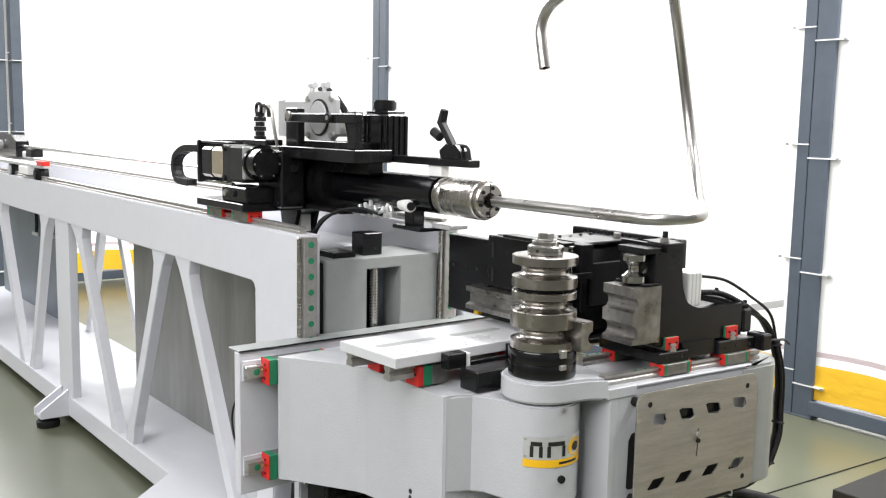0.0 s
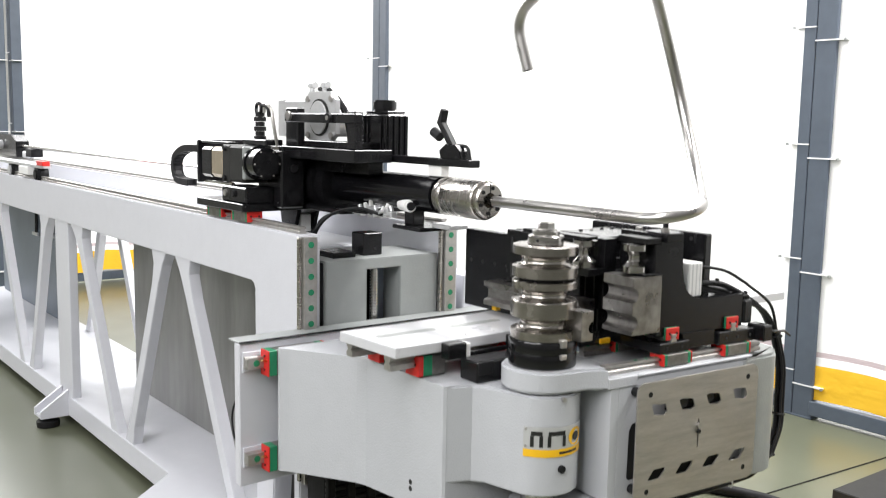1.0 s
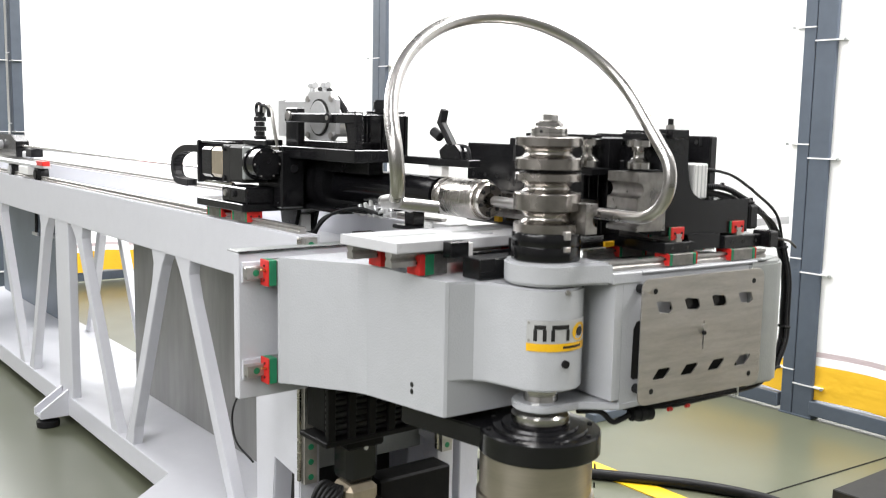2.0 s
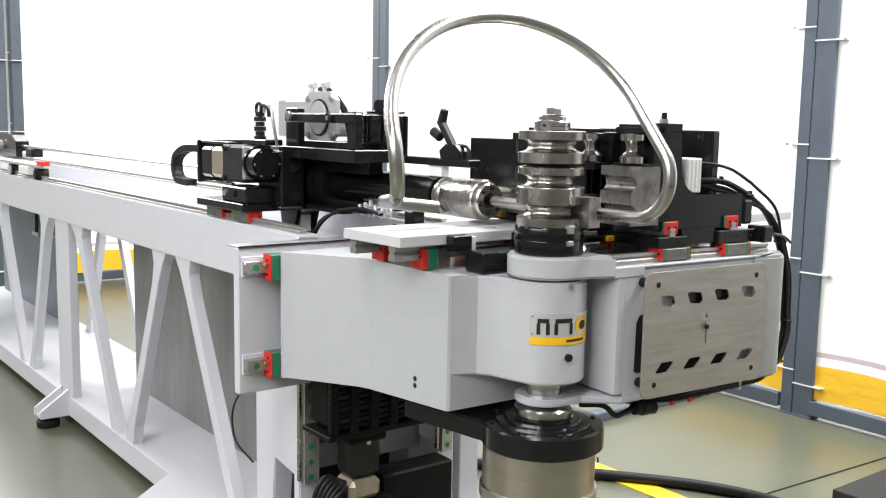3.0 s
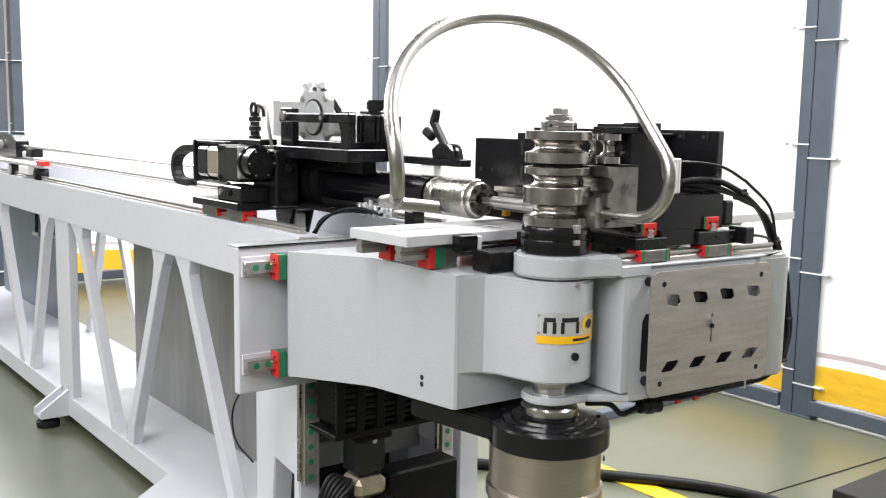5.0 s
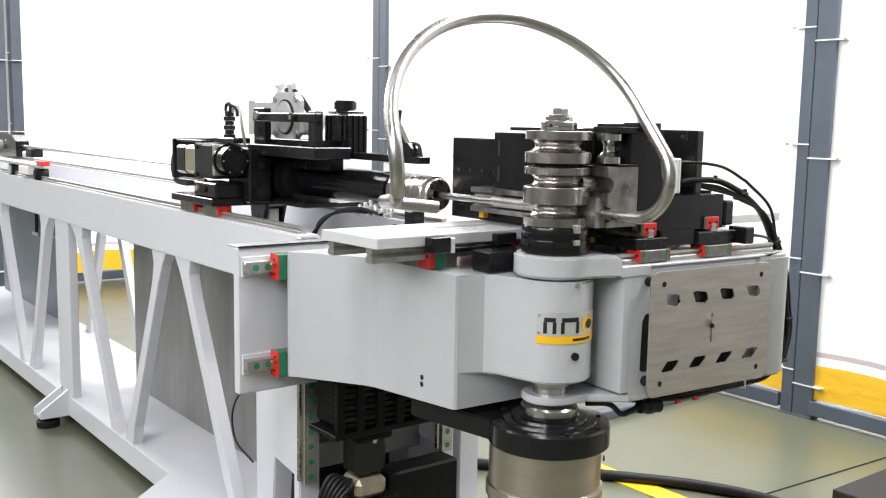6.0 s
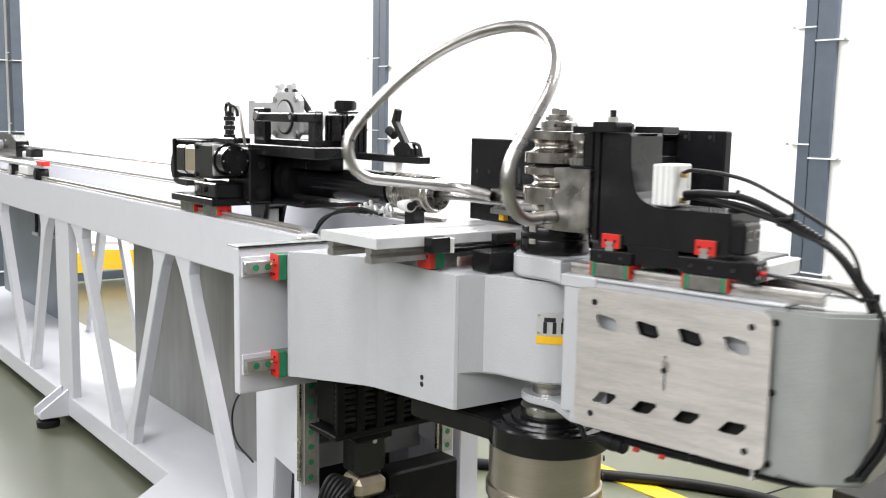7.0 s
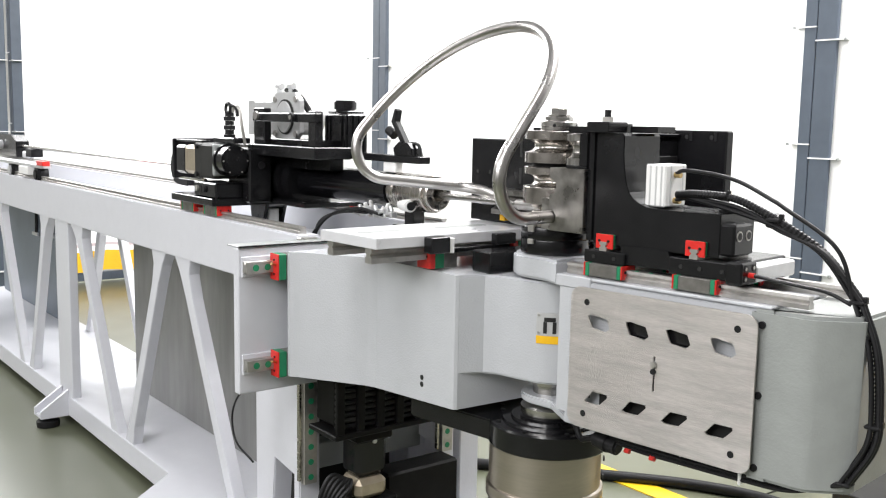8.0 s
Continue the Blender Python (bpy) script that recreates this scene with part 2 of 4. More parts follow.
part_strip = tagged(part("floor_strip", box(3.05, 3.86, 2.84, 2.90, 0.0, 0.04, .004), POST), "low grey-blue strip across the floor", "cable duct", kind="structure")


def fence_post(x, y0, ys, y1, w, h=3.2):
    """An upright of two square tubes side by side, parted at ys, tied with white straps."""
    y = (y0 + y1) / 2
    t = thing("fence_post", (x, y, 0), "blue-grey painted steel post of the fence", "fence post", "fence posts")
    part("upright", box(x - w / 2, x + w / 2, ys, y1, 0, h, .004), POST, t)
    part("upright", box(x - w / 2, x + w / 2, y0, ys - .003, 0, h, .004), POST, t)
    part("foot_plate", box(x - .03, x + .05, y0 - .003, y1 + .003, 0, .008, .001), POST, t)
    z = .15
    while z < h:
        for za, ya, yb, out in ((z, y0, ys, -1), (z + .06, ys, y1, 1)):
            end = (yb + .045) if out > 0 else (ya - .045)
            part("strap", box(x - w / 2 - .003, x + w / 2 + .003, min(ya, end), max(yb, end), za - .003, za + .003, 0), TIE, t, "white cable tie")
            part("strap_knot", box(x - w / 2 - .012, x - w / 2 + .002, end - .005, end + .005, za - .006, za + .006, .001), COVER, t)
        z += .51
    return t


FX, FY = 3.93, 7.6
fence_post(FX, 2.328, 2.428, 2.486, .05)
fence_post(FX, 5.745, 5.83, 5.915, .07)
fence_post(FX, -1.375, -1.3, -1.225, .07)
fence_post(1.895, FY - .05, FY, FY + .05, .075)
fence_post(1.76, FY - .05, FY, FY + .05, .12)
for a, b in ((-1.2, 2.34), (2.50, 5.75), (5.91, 7.60)):
    tagged(part("fence_rail", box(FX - .03, FX + .03, a, b, .02, .085, .003), POST), "blue-grey bottom rail of the fence", "fence rail", "fence rails")
tagged(part("fence_rail", box(1.98, FX - .05, FY - .03, FY + .03, .02, .085, .003), POST), "blue-grey bottom rail of the fence", "fence rail", "fence rails")


def tarp(name, a, b, label):
    """A hung sheet between two plan points, slightly waved, with a yellow hem and a stripe."""
    a, b = Vector((*a, 0)), Vector((*b, 0))
    n = 40
    d = (b - a)
    side = Vector((d.y, -d.x, 0)).normalized()
    t = thing(name, a, label, "tarpaulin", "fence tarpaulins")
    for nm, z0, z1, m in (("hem_band", .088, .245, TARPY), ("border", .245, .285, TARP), ("stripe", .285, .308, TARPP), ("sheet", .308, 3.2, TARP)):
        bm = bmesh.new()
        grid = []
        steps = 3 if z1 < 1 else 14
        for j in range(steps + 1):
            z = z0 + (z1 - z0) * j / steps
            grid.append([bm.verts.new(a + d * (i / n) + side * (.012 * math.sin(i * .9) * (1 + .3 * math.sin(z * 3))) + Vector((0, 0, z + (.006 * math.sin(i * .7))))) for i in range(n + 1)])
        for r0, r1 in zip(grid, grid[1:]):
            for i in range(n):
                bm.faces.new((r0[i], r0[i + 1], r1[i + 1], r1[i]))
        part(nm, bm, m, t, smooth=True)
    return t


tarp("tarpaulin", (FX, 2.49), (FX, 5.76), "white tarpaulin with yellow hem tied to the fence")
tarp("tarpaulin", (FX, -1.2), (FX, 2.36), "white tarpaulin with yellow hem tied to the fence")
tarp("tarpaulin", (FX, 5.90), (FX, FY + .03), "white tarpaulin with yellow hem tied to the fence")
tarp("tarpaulin", (1.93, FY), (FX + .02, FY), "white tarpaulin with yellow hem tied to the fence")

# plain hall round the place: unseen walls, added for bounce and reflections
for nm, b in (("wall_east", (12, 12.2, -12, 14, 0, 7)), ("wall_north", (-12, 12, 14, 14.2, 0, 7)), ("wall_south", (-12, 12, -12.2, -12, 0, 7)),
              ("wall_west", (-12.2, -12, -12, 14, 0, 7))):
    tagged(part(nm, box(*b, 0), HALLW), "plain pale hall wall, added out of view", "wall", kind="structure")

# ---------------------------------------------------------------- machine frame
XL, XR, YF, YB = 1.178, 1.682, 2.11, 7.0
frame_t = thing("machine_frame", (1.43, 4.0, 0), "long light grey welded steel frame of the tube bender", "machine frame")


def beam(x0, x1):
    """A top beam and its front leg with the slanted opening at the foot, cut from one plate."""
    o = [(YF, .128), (YF, 1.012), (YB, 1.012), (YB, .863), (2.378, .863), (2.362, .856), (2.354, .842), (2.352, .128), (2.27, .128), (2.242, .40), (2.14, .385), (2.14, .128)]
    return part("top_beam", prism(o, "x", x0, x1, .003), PAINT, frame_t)


beam(XL, XL + .06)
beam(XR - .06, XR)
# base tray with its raised edge, wider at the bending end
part("base_plate", prism([(XL, YB), (XL, 2.99), (1.01, 2.837), (1.01, 1.9), (1.85, 1.9), (1.85, 2.837), (XR, 2.99), (XR, YB)], "z", .045, .128, .002), PAINT, frame_t)


def strut(x0, x1, top, bottom, fl=.05, fr=.05, w=.055):
    """A slanted flat strut from (y at top) to (y at bottom), flared into the beam by fl and fr and into the tray."""
    flare = .05
    zt, zb = .866, .125
    f = .12
    dy = bottom - top

    def yc(z):
        return top + dy * (zt - z) / (zt - zb)
    left = [(yc(zt) - w / 2 - fl, zt), (yc(zt - f * .4) - w / 2 - fl * .25, zt - f * .4), (yc(zt - f) - w / 2, zt - f), (yc(zb + f * .6) - w / 2, zb + f * .6),
            (yc(zb) - w / 2 - flare * .3, zb)]
    right = [(yc(zt) + w / 2 + fr, zt), (yc(zt - f * .4) + w / 2 + fr * .25, zt - f * .4), (yc(zt - f) + w / 2, zt - f), (yc(zb + f * .6) + w / 2, zb + f * .6),
             (yc(zb) + w / 2 + flare * .3, zb)]
    return part("strut", prism(left + right[::-1], "x", x0, x1, .002), PAINT, frame_t)


for x0, x1 in ((XL + .004, XL + .040), (XR - .040, XR - .004)):
    near = x0 < 1.4
    pairs = ((3.036, 3.372, .02, .05), (2.872, 2.492, .05, .02), (3.915, 3.520, .05, .05), (4.356, 4.650, .05, .05))
    pairs += ((5.165, 4.80, .05, .05), (5.30, 5.65, .05, .05), (5.95, 5.70, .05, .05)) if near else ((4.84, 4.49, .05, .05), (5.00, 5.29, .05, .05), (5.95, 5.70, .05, .05))
    for top, bottom, fl, fr in pairs[:] if near else pairs[:3] + pairs[4:]:
        strut(x0, x1, top, bottom, fl, fr)
    for y0, y1 in ((4.00, 4.235), (6.1, 6.3)) if near else ((6.1, 6.3),):
        part("upright", box(x0, x1, y0 + .03, y1 - .03, .12, .87, .003), PAINT, frame_t)
# dark back panel of the tray
part("back_panel", box(1.462, 1.474, 2.60, 4.06, .128, .86, .002), GALV, frame_t, "grey sheet panel inside the frame")
part("back_panel", box(1.60, 1.612, 5.42, 6.9, .128, .86, .002), POSTL, frame_t, "blue-grey sheet panel inside the frame")
for y, z in ((6.02, .60), (5.70, .62)):
    cb = part("hanging_cable", sweep(smooth_path([(1.592, y, .86), (1.590, y + .004, .75), (1.592, y + .02, z + .03), (1.592, y + .03, z)], 6), .009, 8), RUBBER, frame_t, "black cable hanging on the panel", True)
    part("cable_clip", box(1.580, 1.5995, y - .02, y + .08, z - .02, z, .003), ALU, cb)
part("tray_lining", box(XL + .062, XR - .062, 2.4, YB, .93, .936, .001), PAINT, frame_t)
for xc in (1.205, 1.655):
    r = part("guide_rail", guide_rail("y", 2.14, YB, xc, 1.012, .02, .018), RAILM, frame_t, "polished linear guide rail")
for xc in (1.200, 1.642):
    r = part("lift_rail", guide_rail("z", .372, 1.008, xc, YF, .038, .02, "-y"), RAILM, frame_t, "upright polished guide rail with green plugs")
    plugs(r, [(xc, YF - .0201, .39 + .04 * k) for k in range(16)], (0, -1, 0), .008)
    part("rail_strip", box(xc - .030, xc - .0225, YF - .012, YF - .0005, .38, 1.008, .001), COLLET, frame_t, "bright strip beside the rail")
# screw housing between the front legs
part("housing", prism([(1.256, .60), (1.256, .94), (1.612, .94), (1.612, .60), (1.487, .60), (1.487, .911), (1.381, .911), (1.381, .60)], "y", 2.112, 2.30, .002), HOUSE, frame_t, "grey painted screw housing")
# back of the slot: black at the left, a blue-grey strip at the right
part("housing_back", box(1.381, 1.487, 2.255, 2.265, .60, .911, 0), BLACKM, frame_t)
part("slot_strip", box(1.446, 1.4865, 2.19, 2.20, .60, .9105, .001), POSTL, frame_t, "blue-grey strip at the back of the slot")
screw_ob = part("lead_screw", cyl((1.418, 2.135, .60), (1.418, 2.135, .911), .0085, 16), STEEL, frame_t, "bright lift screw", True)
for k in range(38):
    part("thread", cyl((1.418, 2.135, .603 + k * .008), (1.418, 2.135, .6065 + k * .008), .0112, 14), STEEL, screw_ob)
# solid black strip standing for the dark gap left of the housing
part("dark_gap_strip", box(1.236, 1.2555, 2.125, 2.29, .60, .936, .001), BLACKM, frame_t)
part("right_post", box(1.705, 1.775, 2.11, 2.34, .128, .87, .003), PAINT, frame_t)
# grey sheet and black machinery in the mouth, their shade in the dark colour
part("lower_panel", box(1.25, 1.70, 2.36, 2.372, .13, .62, .001), MOTOR, frame_t, "panel in the frame's mouth, coloured dark for shade")
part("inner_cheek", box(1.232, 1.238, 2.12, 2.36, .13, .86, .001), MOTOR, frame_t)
bm = bmesh.new()
for k in range(70):
    cyl((1.392, 2.16, .35 + k * .008), (1.392, 2.16, .354 + k * .008), .0105, 12, bm)
cyl((1.392, 2.16, .33), (1.392, 2.16, .93), .0085, 12, bm)
part("ball_screw", bm, STEEL, frame_t, "threaded steel ball screw")
part("sensor_block", box(1.40, 1.46, 2.16, 2.22, .94, 1.0, .002), BLACK, frame_t)
part("sensor_block", box(1.30, 1.37, 2.15, 2.24, .94, .955, .002), BLACK, frame_t)
# levelling feet
for y in (4.13, 6.4):
    part("foot_bracket", prism([(XL + .001, .045), (1.065, .045), (1.065, .075), (XL + .001, .155)], "y", y - .05, y - .035), PAINT, frame_t)
    part("foot_bracket", prism([(XL + .001, .045), (1.065, .045), (1.065, .075), (XL + .001, .155)], "y", y + .035, y + .05), PAINT, frame_t)
    part("foot_bracket", box(1.066, XL, y - .0345, y + .0345, .045, .056, .001), PAINT, frame_t)
    part("levelling_foot", lathe([(.045, .0), (.047, .012), (.047, .024), (.04, .03), (.012, .034), (.012, .05)], (1.108, y), 24), BLACKM, frame_t, "black rubber levelling foot", True)

# ---------------------------------------------------------------- far carriage at the tail of the frame
tail = thing("mandrel_carriage", (1.3, 5.6, 1.03), "small black and grey mandrel carriage on the rails", "carriage")
part("base_plate", box(1.18, 1.225, 4.38, 6.3, 1.066, 1.082, .003), ALU, tail)
part("cross_plate", box(1.2255, 1.50, 5.75, 6.3, 1.046, 1.062, .003), CARR, tail)
part("bracket", prism([(5.66, 1.064), (6.3, 1.064), (6.3, 1.182), (5.74, 1.182), (5.66, 1.15)], "x", 1.40, 1.47, .003), BLACK, tail)
part("rod_nut", cyl((1.378, 5.95, 1.125), (1.40, 5.95, 1.125), .026, 20, bev=.003), ALU, tail, "", True)
part("sensor", box(1.40, 1.46, 5.36, 5.47, 1.074, 1.116, .002), BLACKM, tail)
part("sensor_foot", box(1.41, 1.45, 5.47, 5.58, 1.064, 1.10, .006), ALU, tail)
part("wiper", box(1.168, 1.20, 4.31, 4.40, 1.080, 1.100, .002), RED, tail, "red rail wiper")
part("white_block", box(1.170, 1.20, 4.55, 4.70, 1.030, 1.0655, .002), WHITEPL, tail, "white plastic block")
for y in (4.47, 4.91):
    w = part("roller", cyl((1.185, y, 1.036), (1.23, y, 1.036), .040, 24, bev=.004), RUBBER, tail, "black rubber roller", True)
    part("hub", cyl((1.178, y, 1.036), (1.186, y, 1.036), .021, 16), BLACKM if y < 4.7 else ALU, w)
rod = tagged(part("mandrel_rod", sweep([(1.43, 5.97, 1.125), (1.43, 5.0, 1.121), (1.43, 4.2, 1.119), (1.43, 3.4, 1.122), (1.43, 3.0, 1.123), (1.43, 1.50, 1.123)], .0085, 12), STEEL),
             "long thin polished steel mandrel rod", "rod")

# ---------------------------------------------------------------- feed carriage with collet
feed = thing("feed_carriage", (1.43, 2.3, 1.03), "black feed carriage with motors and steel collet", "feed carriage")
TX, TZ = 1.43, 1.123
part("base_plate", box(1.165, 1.70, 2.40, 2.70, 1.046, 1.068, .002), BLACK, feed)
part("front_apron", box(1.34, 1.56, 2.18, 2.40, 1.052, 1.066, .002), BLACK, feed)
for xc in (1.205, 1.655):
    for y in (2.455, 2.62):
        carriage(feed, "y", y, xc, 1.012, .10, .044, .034, .005)
part("main_barrel", cyl((TX, 1.852, TZ), (TX, 2.34, TZ), .0455, 40, bev=.002), BLACKG, feed, "gloss black spindle barrel", True)
part("barrel_flange", cyl((TX, 2.30, TZ), (TX, 2.345, TZ), .075, 40, bev=.003), BLACK, feed, "", True)
part("barrel_flange", cyl((TX, 2.345, TZ), (TX, 2.40, TZ), .085, 40, bev=.003), BLACK, feed, "", True)
col = part("collet", lathe([(.030, 0), (.0435, .0), (.0435, .006), (.0460, .007), (.0465, .009), (.0465, .030), (.0460, .031), (.0465, .032), (.0465, .148), (.0445, .151), (.0405, .151), (.0405, .162), (.037, .166), (.018, .166), (.0175, .13)], (0, 0), 48), COLLET, None, "turned steel collet", True)
col.parent = feed
col.matrix_basis = Matrix.Translation(Vector((TX, 1.845, TZ)) - ORIG[feed.name]) @ Matrix.Rotation(radians(90), 4, "X")
for k in range(6):
    a = k * math.pi / 3 + .3
    part("bolt", cyl((TX + .029 * math.cos(a), 1.677, TZ + .029 * math.sin(a)), (TX + .029 * math.cos(a), 1.6785, TZ + .029 * math.sin(a)), .0045, 12), BLACKM, feed)
for a in (0, math.pi / 2, math.pi, 1.5 * math.pi):
    c, s = math.cos(a), math.sin(a)
    part("slit", box(TX + min(.018 * c, .039 * c) - .0008, TX + max(.018 * c, .039 * c) + .0008, 1.6780, 1.6788, TZ + min(.018 * s, .039 * s) - .0008, TZ + max(.018 * s, .039 * s) + .0008, 0), INK_HOLE, feed)
# gearbox block under and behind the barrel
part("housing", box(1.33, 1.56, 2.40, 2.60, 1.068, 1.225, .005), BLACK, feed)
part("housing_cheek", box(1.262, 1.335, 2.36, 2.50, 1.055, 1.212, .005), BLACK, feed)
part("side_block", box(1.175, 1.262, 2.40, 2.549, 1.068, 1.112, .004), BLACK, feed)
part("bore", cyl((1.175, 2.513, 1.092), (1.1742, 2.513, 1.092), .018, 20), INK_HOLE, feed)
for y, z in ((2.520, 1.092), (2.47, 1.092)):
    screw(feed, (1.175, y, z), (-1, 0, 0), .009, .006, RAILM if y > 2.5 else BLACKM)
for k, (x, y, z) in enumerate(((1.30, 2.358, 1.165), (1.29, 2.358, 1.09))):
    screw(feed, (x, y, z), (0, -1, 0), .011, .004, BLACKM)
part("cheek_lug", cyl((1.296, 2.345, 1.085), (1.296, 2.36, 1.085), .02, 20, bev=.003), BLACK, feed, "", True)
part("rotation_motor", cyl((1.220, 2.36, 1.178), (1.220, 2.42, 1.178), .0425, 36, bev=.003), BLACKG, feed, "round black motor cover", True)
part("motor_face", cyl((1.220, 2.358, 1.178), (1.220, 2.361, 1.178), .034, 36), BLACK, feed, "", True)
for a in range(6):
    screw(feed, (1.220 + .037 * math.cos(a * 1.05), 2.36, 1.178 + .037 * math.sin(a * 1.05)), (0, -1, 0), .0025, .0015, RAILM)
part("adapter_plate", box(1.180, 1.266, 2.42, 2.432, 1.132, 1.224, .004), HOUSE, feed)
part("motor_collar", cyl((1.220, 2.405, 1.178), (1.220, 2.419, 1.178), .046, 36, bev=.002), BLACK, feed, "", True)
part("rotation_gearbox", box(1.185, 1.265, 2.432, 2.525, 1.122, 1.225, .008), MOTOR, feed, "grey motor gearbox")
for z in (1.132, 1.215):
    part("tie_screw", cyl((1.185, 2.545, z), (1.178, 2.545, z), .008, 12), BLACKM, feed)
part("end_motor", box(1.195, 1.265, 2.579, 2.668, 1.128, 1.215, .010), GOLD, feed, "bronze-grey stepper motor")
part("end_motor_body", box(1.190, 1.268, 2.526, 2.578, 1.120, 1.224, .004), MOTOR, feed)
part("motor_back", box(1.200, 1.262, 2.669, 2.745, 1.126, 1.214, .008), BLACK, feed)
part("end_plate", box(1.215, 1.42, 2.80, 2.812, 1.103, 1.232, .003), BLACK, feed)
part("rod_sleeve", cyl((1.43, 2.80, 1.123), (1.43, 3.22, 1.123), .0125, 14), WHITEPL, feed, "pale guide sleeve on the rod", True)
part("tie_bar", box(1.222, 1.25, 2.60, 2.80, 1.222, 1.230, .001), BLACK, feed)
part("tie_bar", cyl((1.235, 2.60, 1.108), (1.235, 2.80, 1.108), .006, 12), STEEL, feed)
# cable chain that stays with the frame while the carriage runs back over it
chain = smooth_path([(1.33, 3.03, 1.197), (1.33, 3.10, 1.197), (1.33, 3.17, 1.191), (1.33, 3.235, 1.165), (1.33, 3.250, 1.130), (1.33, 3.235, 1.095), (1.33, 3.20, 1.082), (1.33, 3.12, 1.080)], 4)
for a, b in zip(chain[::2], chain[2::2]):
    c, d = (a + b) / 2, (b - a)
    q = math.atan2(d.z, d.y)
    for x0, x1 in ((1.312, 1.317), (1.343, 1.348)):
        cb = box(x0, x1, -d.length * .56, d.length * .56, -.012, .012, .003)
        bmesh.ops.transform(cb, verts=cb.verts, matrix=Matrix.Translation((0, c.y, c.z)) @ Matrix.Rotation(q, 4, "X"))
        part("chain_side", cb, BLACKM, frame_t, "black cable chain link")
    cb = box(1.317, 1.343, -.010, .010, -.011, .011, .002)
    bmesh.ops.transform(cb, verts=cb.verts, matrix=Matrix.Translation((0, c.y, c.z)) @ Matrix.Rotation(q, 4, "X"))
    part("chain_bridge", cb, BLACKM, frame_t)
# air cylinder in its black bridge
part("deck", box(1.286, 1.40, 2.03, 2.42, 1.194, 1.226, .002), BLACK, feed)
part("saddle", box(1.36, 1.408, 2.08, 2.40, 1.160, 1.1935, .003), BLACK, feed)
part("deck_block", box(1.33, 1.40, 2.09, 2.36, 1.226, 1.243, .002), BLACK, feed)
for y0, y1 in ((2.325, 2.39), (2.035, 2.075)):
    part("bridge_leg", box(1.292, 1.316, y0, y1, 1.226, 1.330 if y0 > 2.2 else 1.322, .003), BLACK, feed)
part("bridge_bar", box(1.288, 1.312, 2.03, 2.39, 1.291, 1.316, .003), BLACK, feed)
screw(feed, (1.288, 2.15, 1.304), (-1, 0, 0), .013, .008, BLACKM)
screw(feed, (1.284, 2.15, 1.304), (-1, 0, 0), .006, .006, RAILM)
screw(feed, (1.288, 2.36, 1.308), (-1, 0, 0), .013, .007, RAILM)
cy = part("air_cylinder", cyl((1.362, 2.315, 1.305), (1.46, 2.315, 1.305), .052, 40, bev=.003), ALU, feed, "pale aluminium air cylinder", True)
part("cylinder_ring", cyl((1.352, 2.315, 1.305), (1.356, 2.315, 1.305), .050, 40), MOTOR, cy, "", True)
part("cylinder_face", cyl((1.348, 2.315, 1.305), (1.353, 2.315, 1.305), .045, 40, bev=.002), ALU, cy, "", True)
part("cylinder_flange", prism([(2.235, 1.262), (2.262, 1.240), (2.375, 1.240), (2.400, 1.262), (2.400, 1.352), (2.375, 1.375), (2.262, 1.375), (2.235, 1.352)], "x", 1.356, 1.372, .002), ALU, cy)
for y in (2.255, 2.377):
    for z in (1.257, 1.355):
        screw(cy, (1.356, y, z), (-1, 0, 0), .009, .004, RAILM)
part("cylinder_body", box(1.36, 1.44, 2.40, 2.53, 1.252, 1.352, .004), ALU, cy)
part("cylinder_body", box(1.36, 1.365, 2.52, 2.56, 1.25, 1.354, .001), ALU, cy)
for y in (2.335, 2.405):
    part("fitting", cyl((1.385, y, 1.374), (1.385, y, 1.386), .008, 12), ALU, cy, "small metal air fitting")
    part("fitting_nut", cyl((1.385, y - .014, 1.394), (1.385, y + .010, 1.394), .010, 6), ALU, cy)
    part("fitting_stub", cyl((1.385, y + .010, 1.394), (1.385, y + .020, 1.394), .006, 10), WHITEPL, cy)
# upright servo motor
sv = part("servo_motor", box(1.40, 1.464, 2.055, 2.165, 1.205, 1.318, .006), BLACK, feed, "upright black servo motor")
part("motor_top", cyl((1.430, 2.11, 1.324), (1.430, 2.11, 1.352), .031, 28, bev=.004), BLACKG, sv, "", True)
for y in (2.058, 2.080, 2.140, 2.158):
    part("motor_fin", box(1.3955, 1.3998, y - .004, y + .004, 1.195, 1.312, .001), BLACKG, sv)
for x in (1.406, 1.424, 1.442, 1.459):
    part("motor_fin", box(x - .004, x + .004, 2.0505, 2.0548, 1.195, 1.312, .001), BLACKG, sv)
part("motor_shoulder", box(1.404, 1.460, 2.059, 2.161, 1.3185, 1.324, .002), BLACKG, sv)
part("motor_plug", box(1.42, 1.46, 2.165, 2.20, 1.23, 1.29, .006), BLACKM, sv)
# long arm over the barrel with its lever
part("top_arm", box(1.41, 1.445, 1.735, 2.33, 1.195, 1.213, .002), BLACK, feed)
part("spacer", box(1.415, 1.44, 1.845, 1.90, 1.168, 1.195, .002), WHITEPL, feed, "white plastic spacer")
part("lever_base", prism([(1.765, 1.213), (1.845, 1.213), (1.85, 1.232), (1.825, 1.248), (1.79, 1.246), (1.77, 1.232)], "x", 1.41, 1.445, .002), BLACK, feed)
part("lever", prism([(1.808, 1.245), (1.832, 1.248), (1.872, 1.297), (1.857, 1.330), (1.845, 1.326), (1.852, 1.298)], "x", 1.418, 1.436, .002), BLACKM, feed, "black clamping lever")
part("lever_knob", cyl((1.427, 1.865, 1.262), (1.427, 1.895, 1.277), .012, 14, bev=.002), BLACKM, feed, "", True)
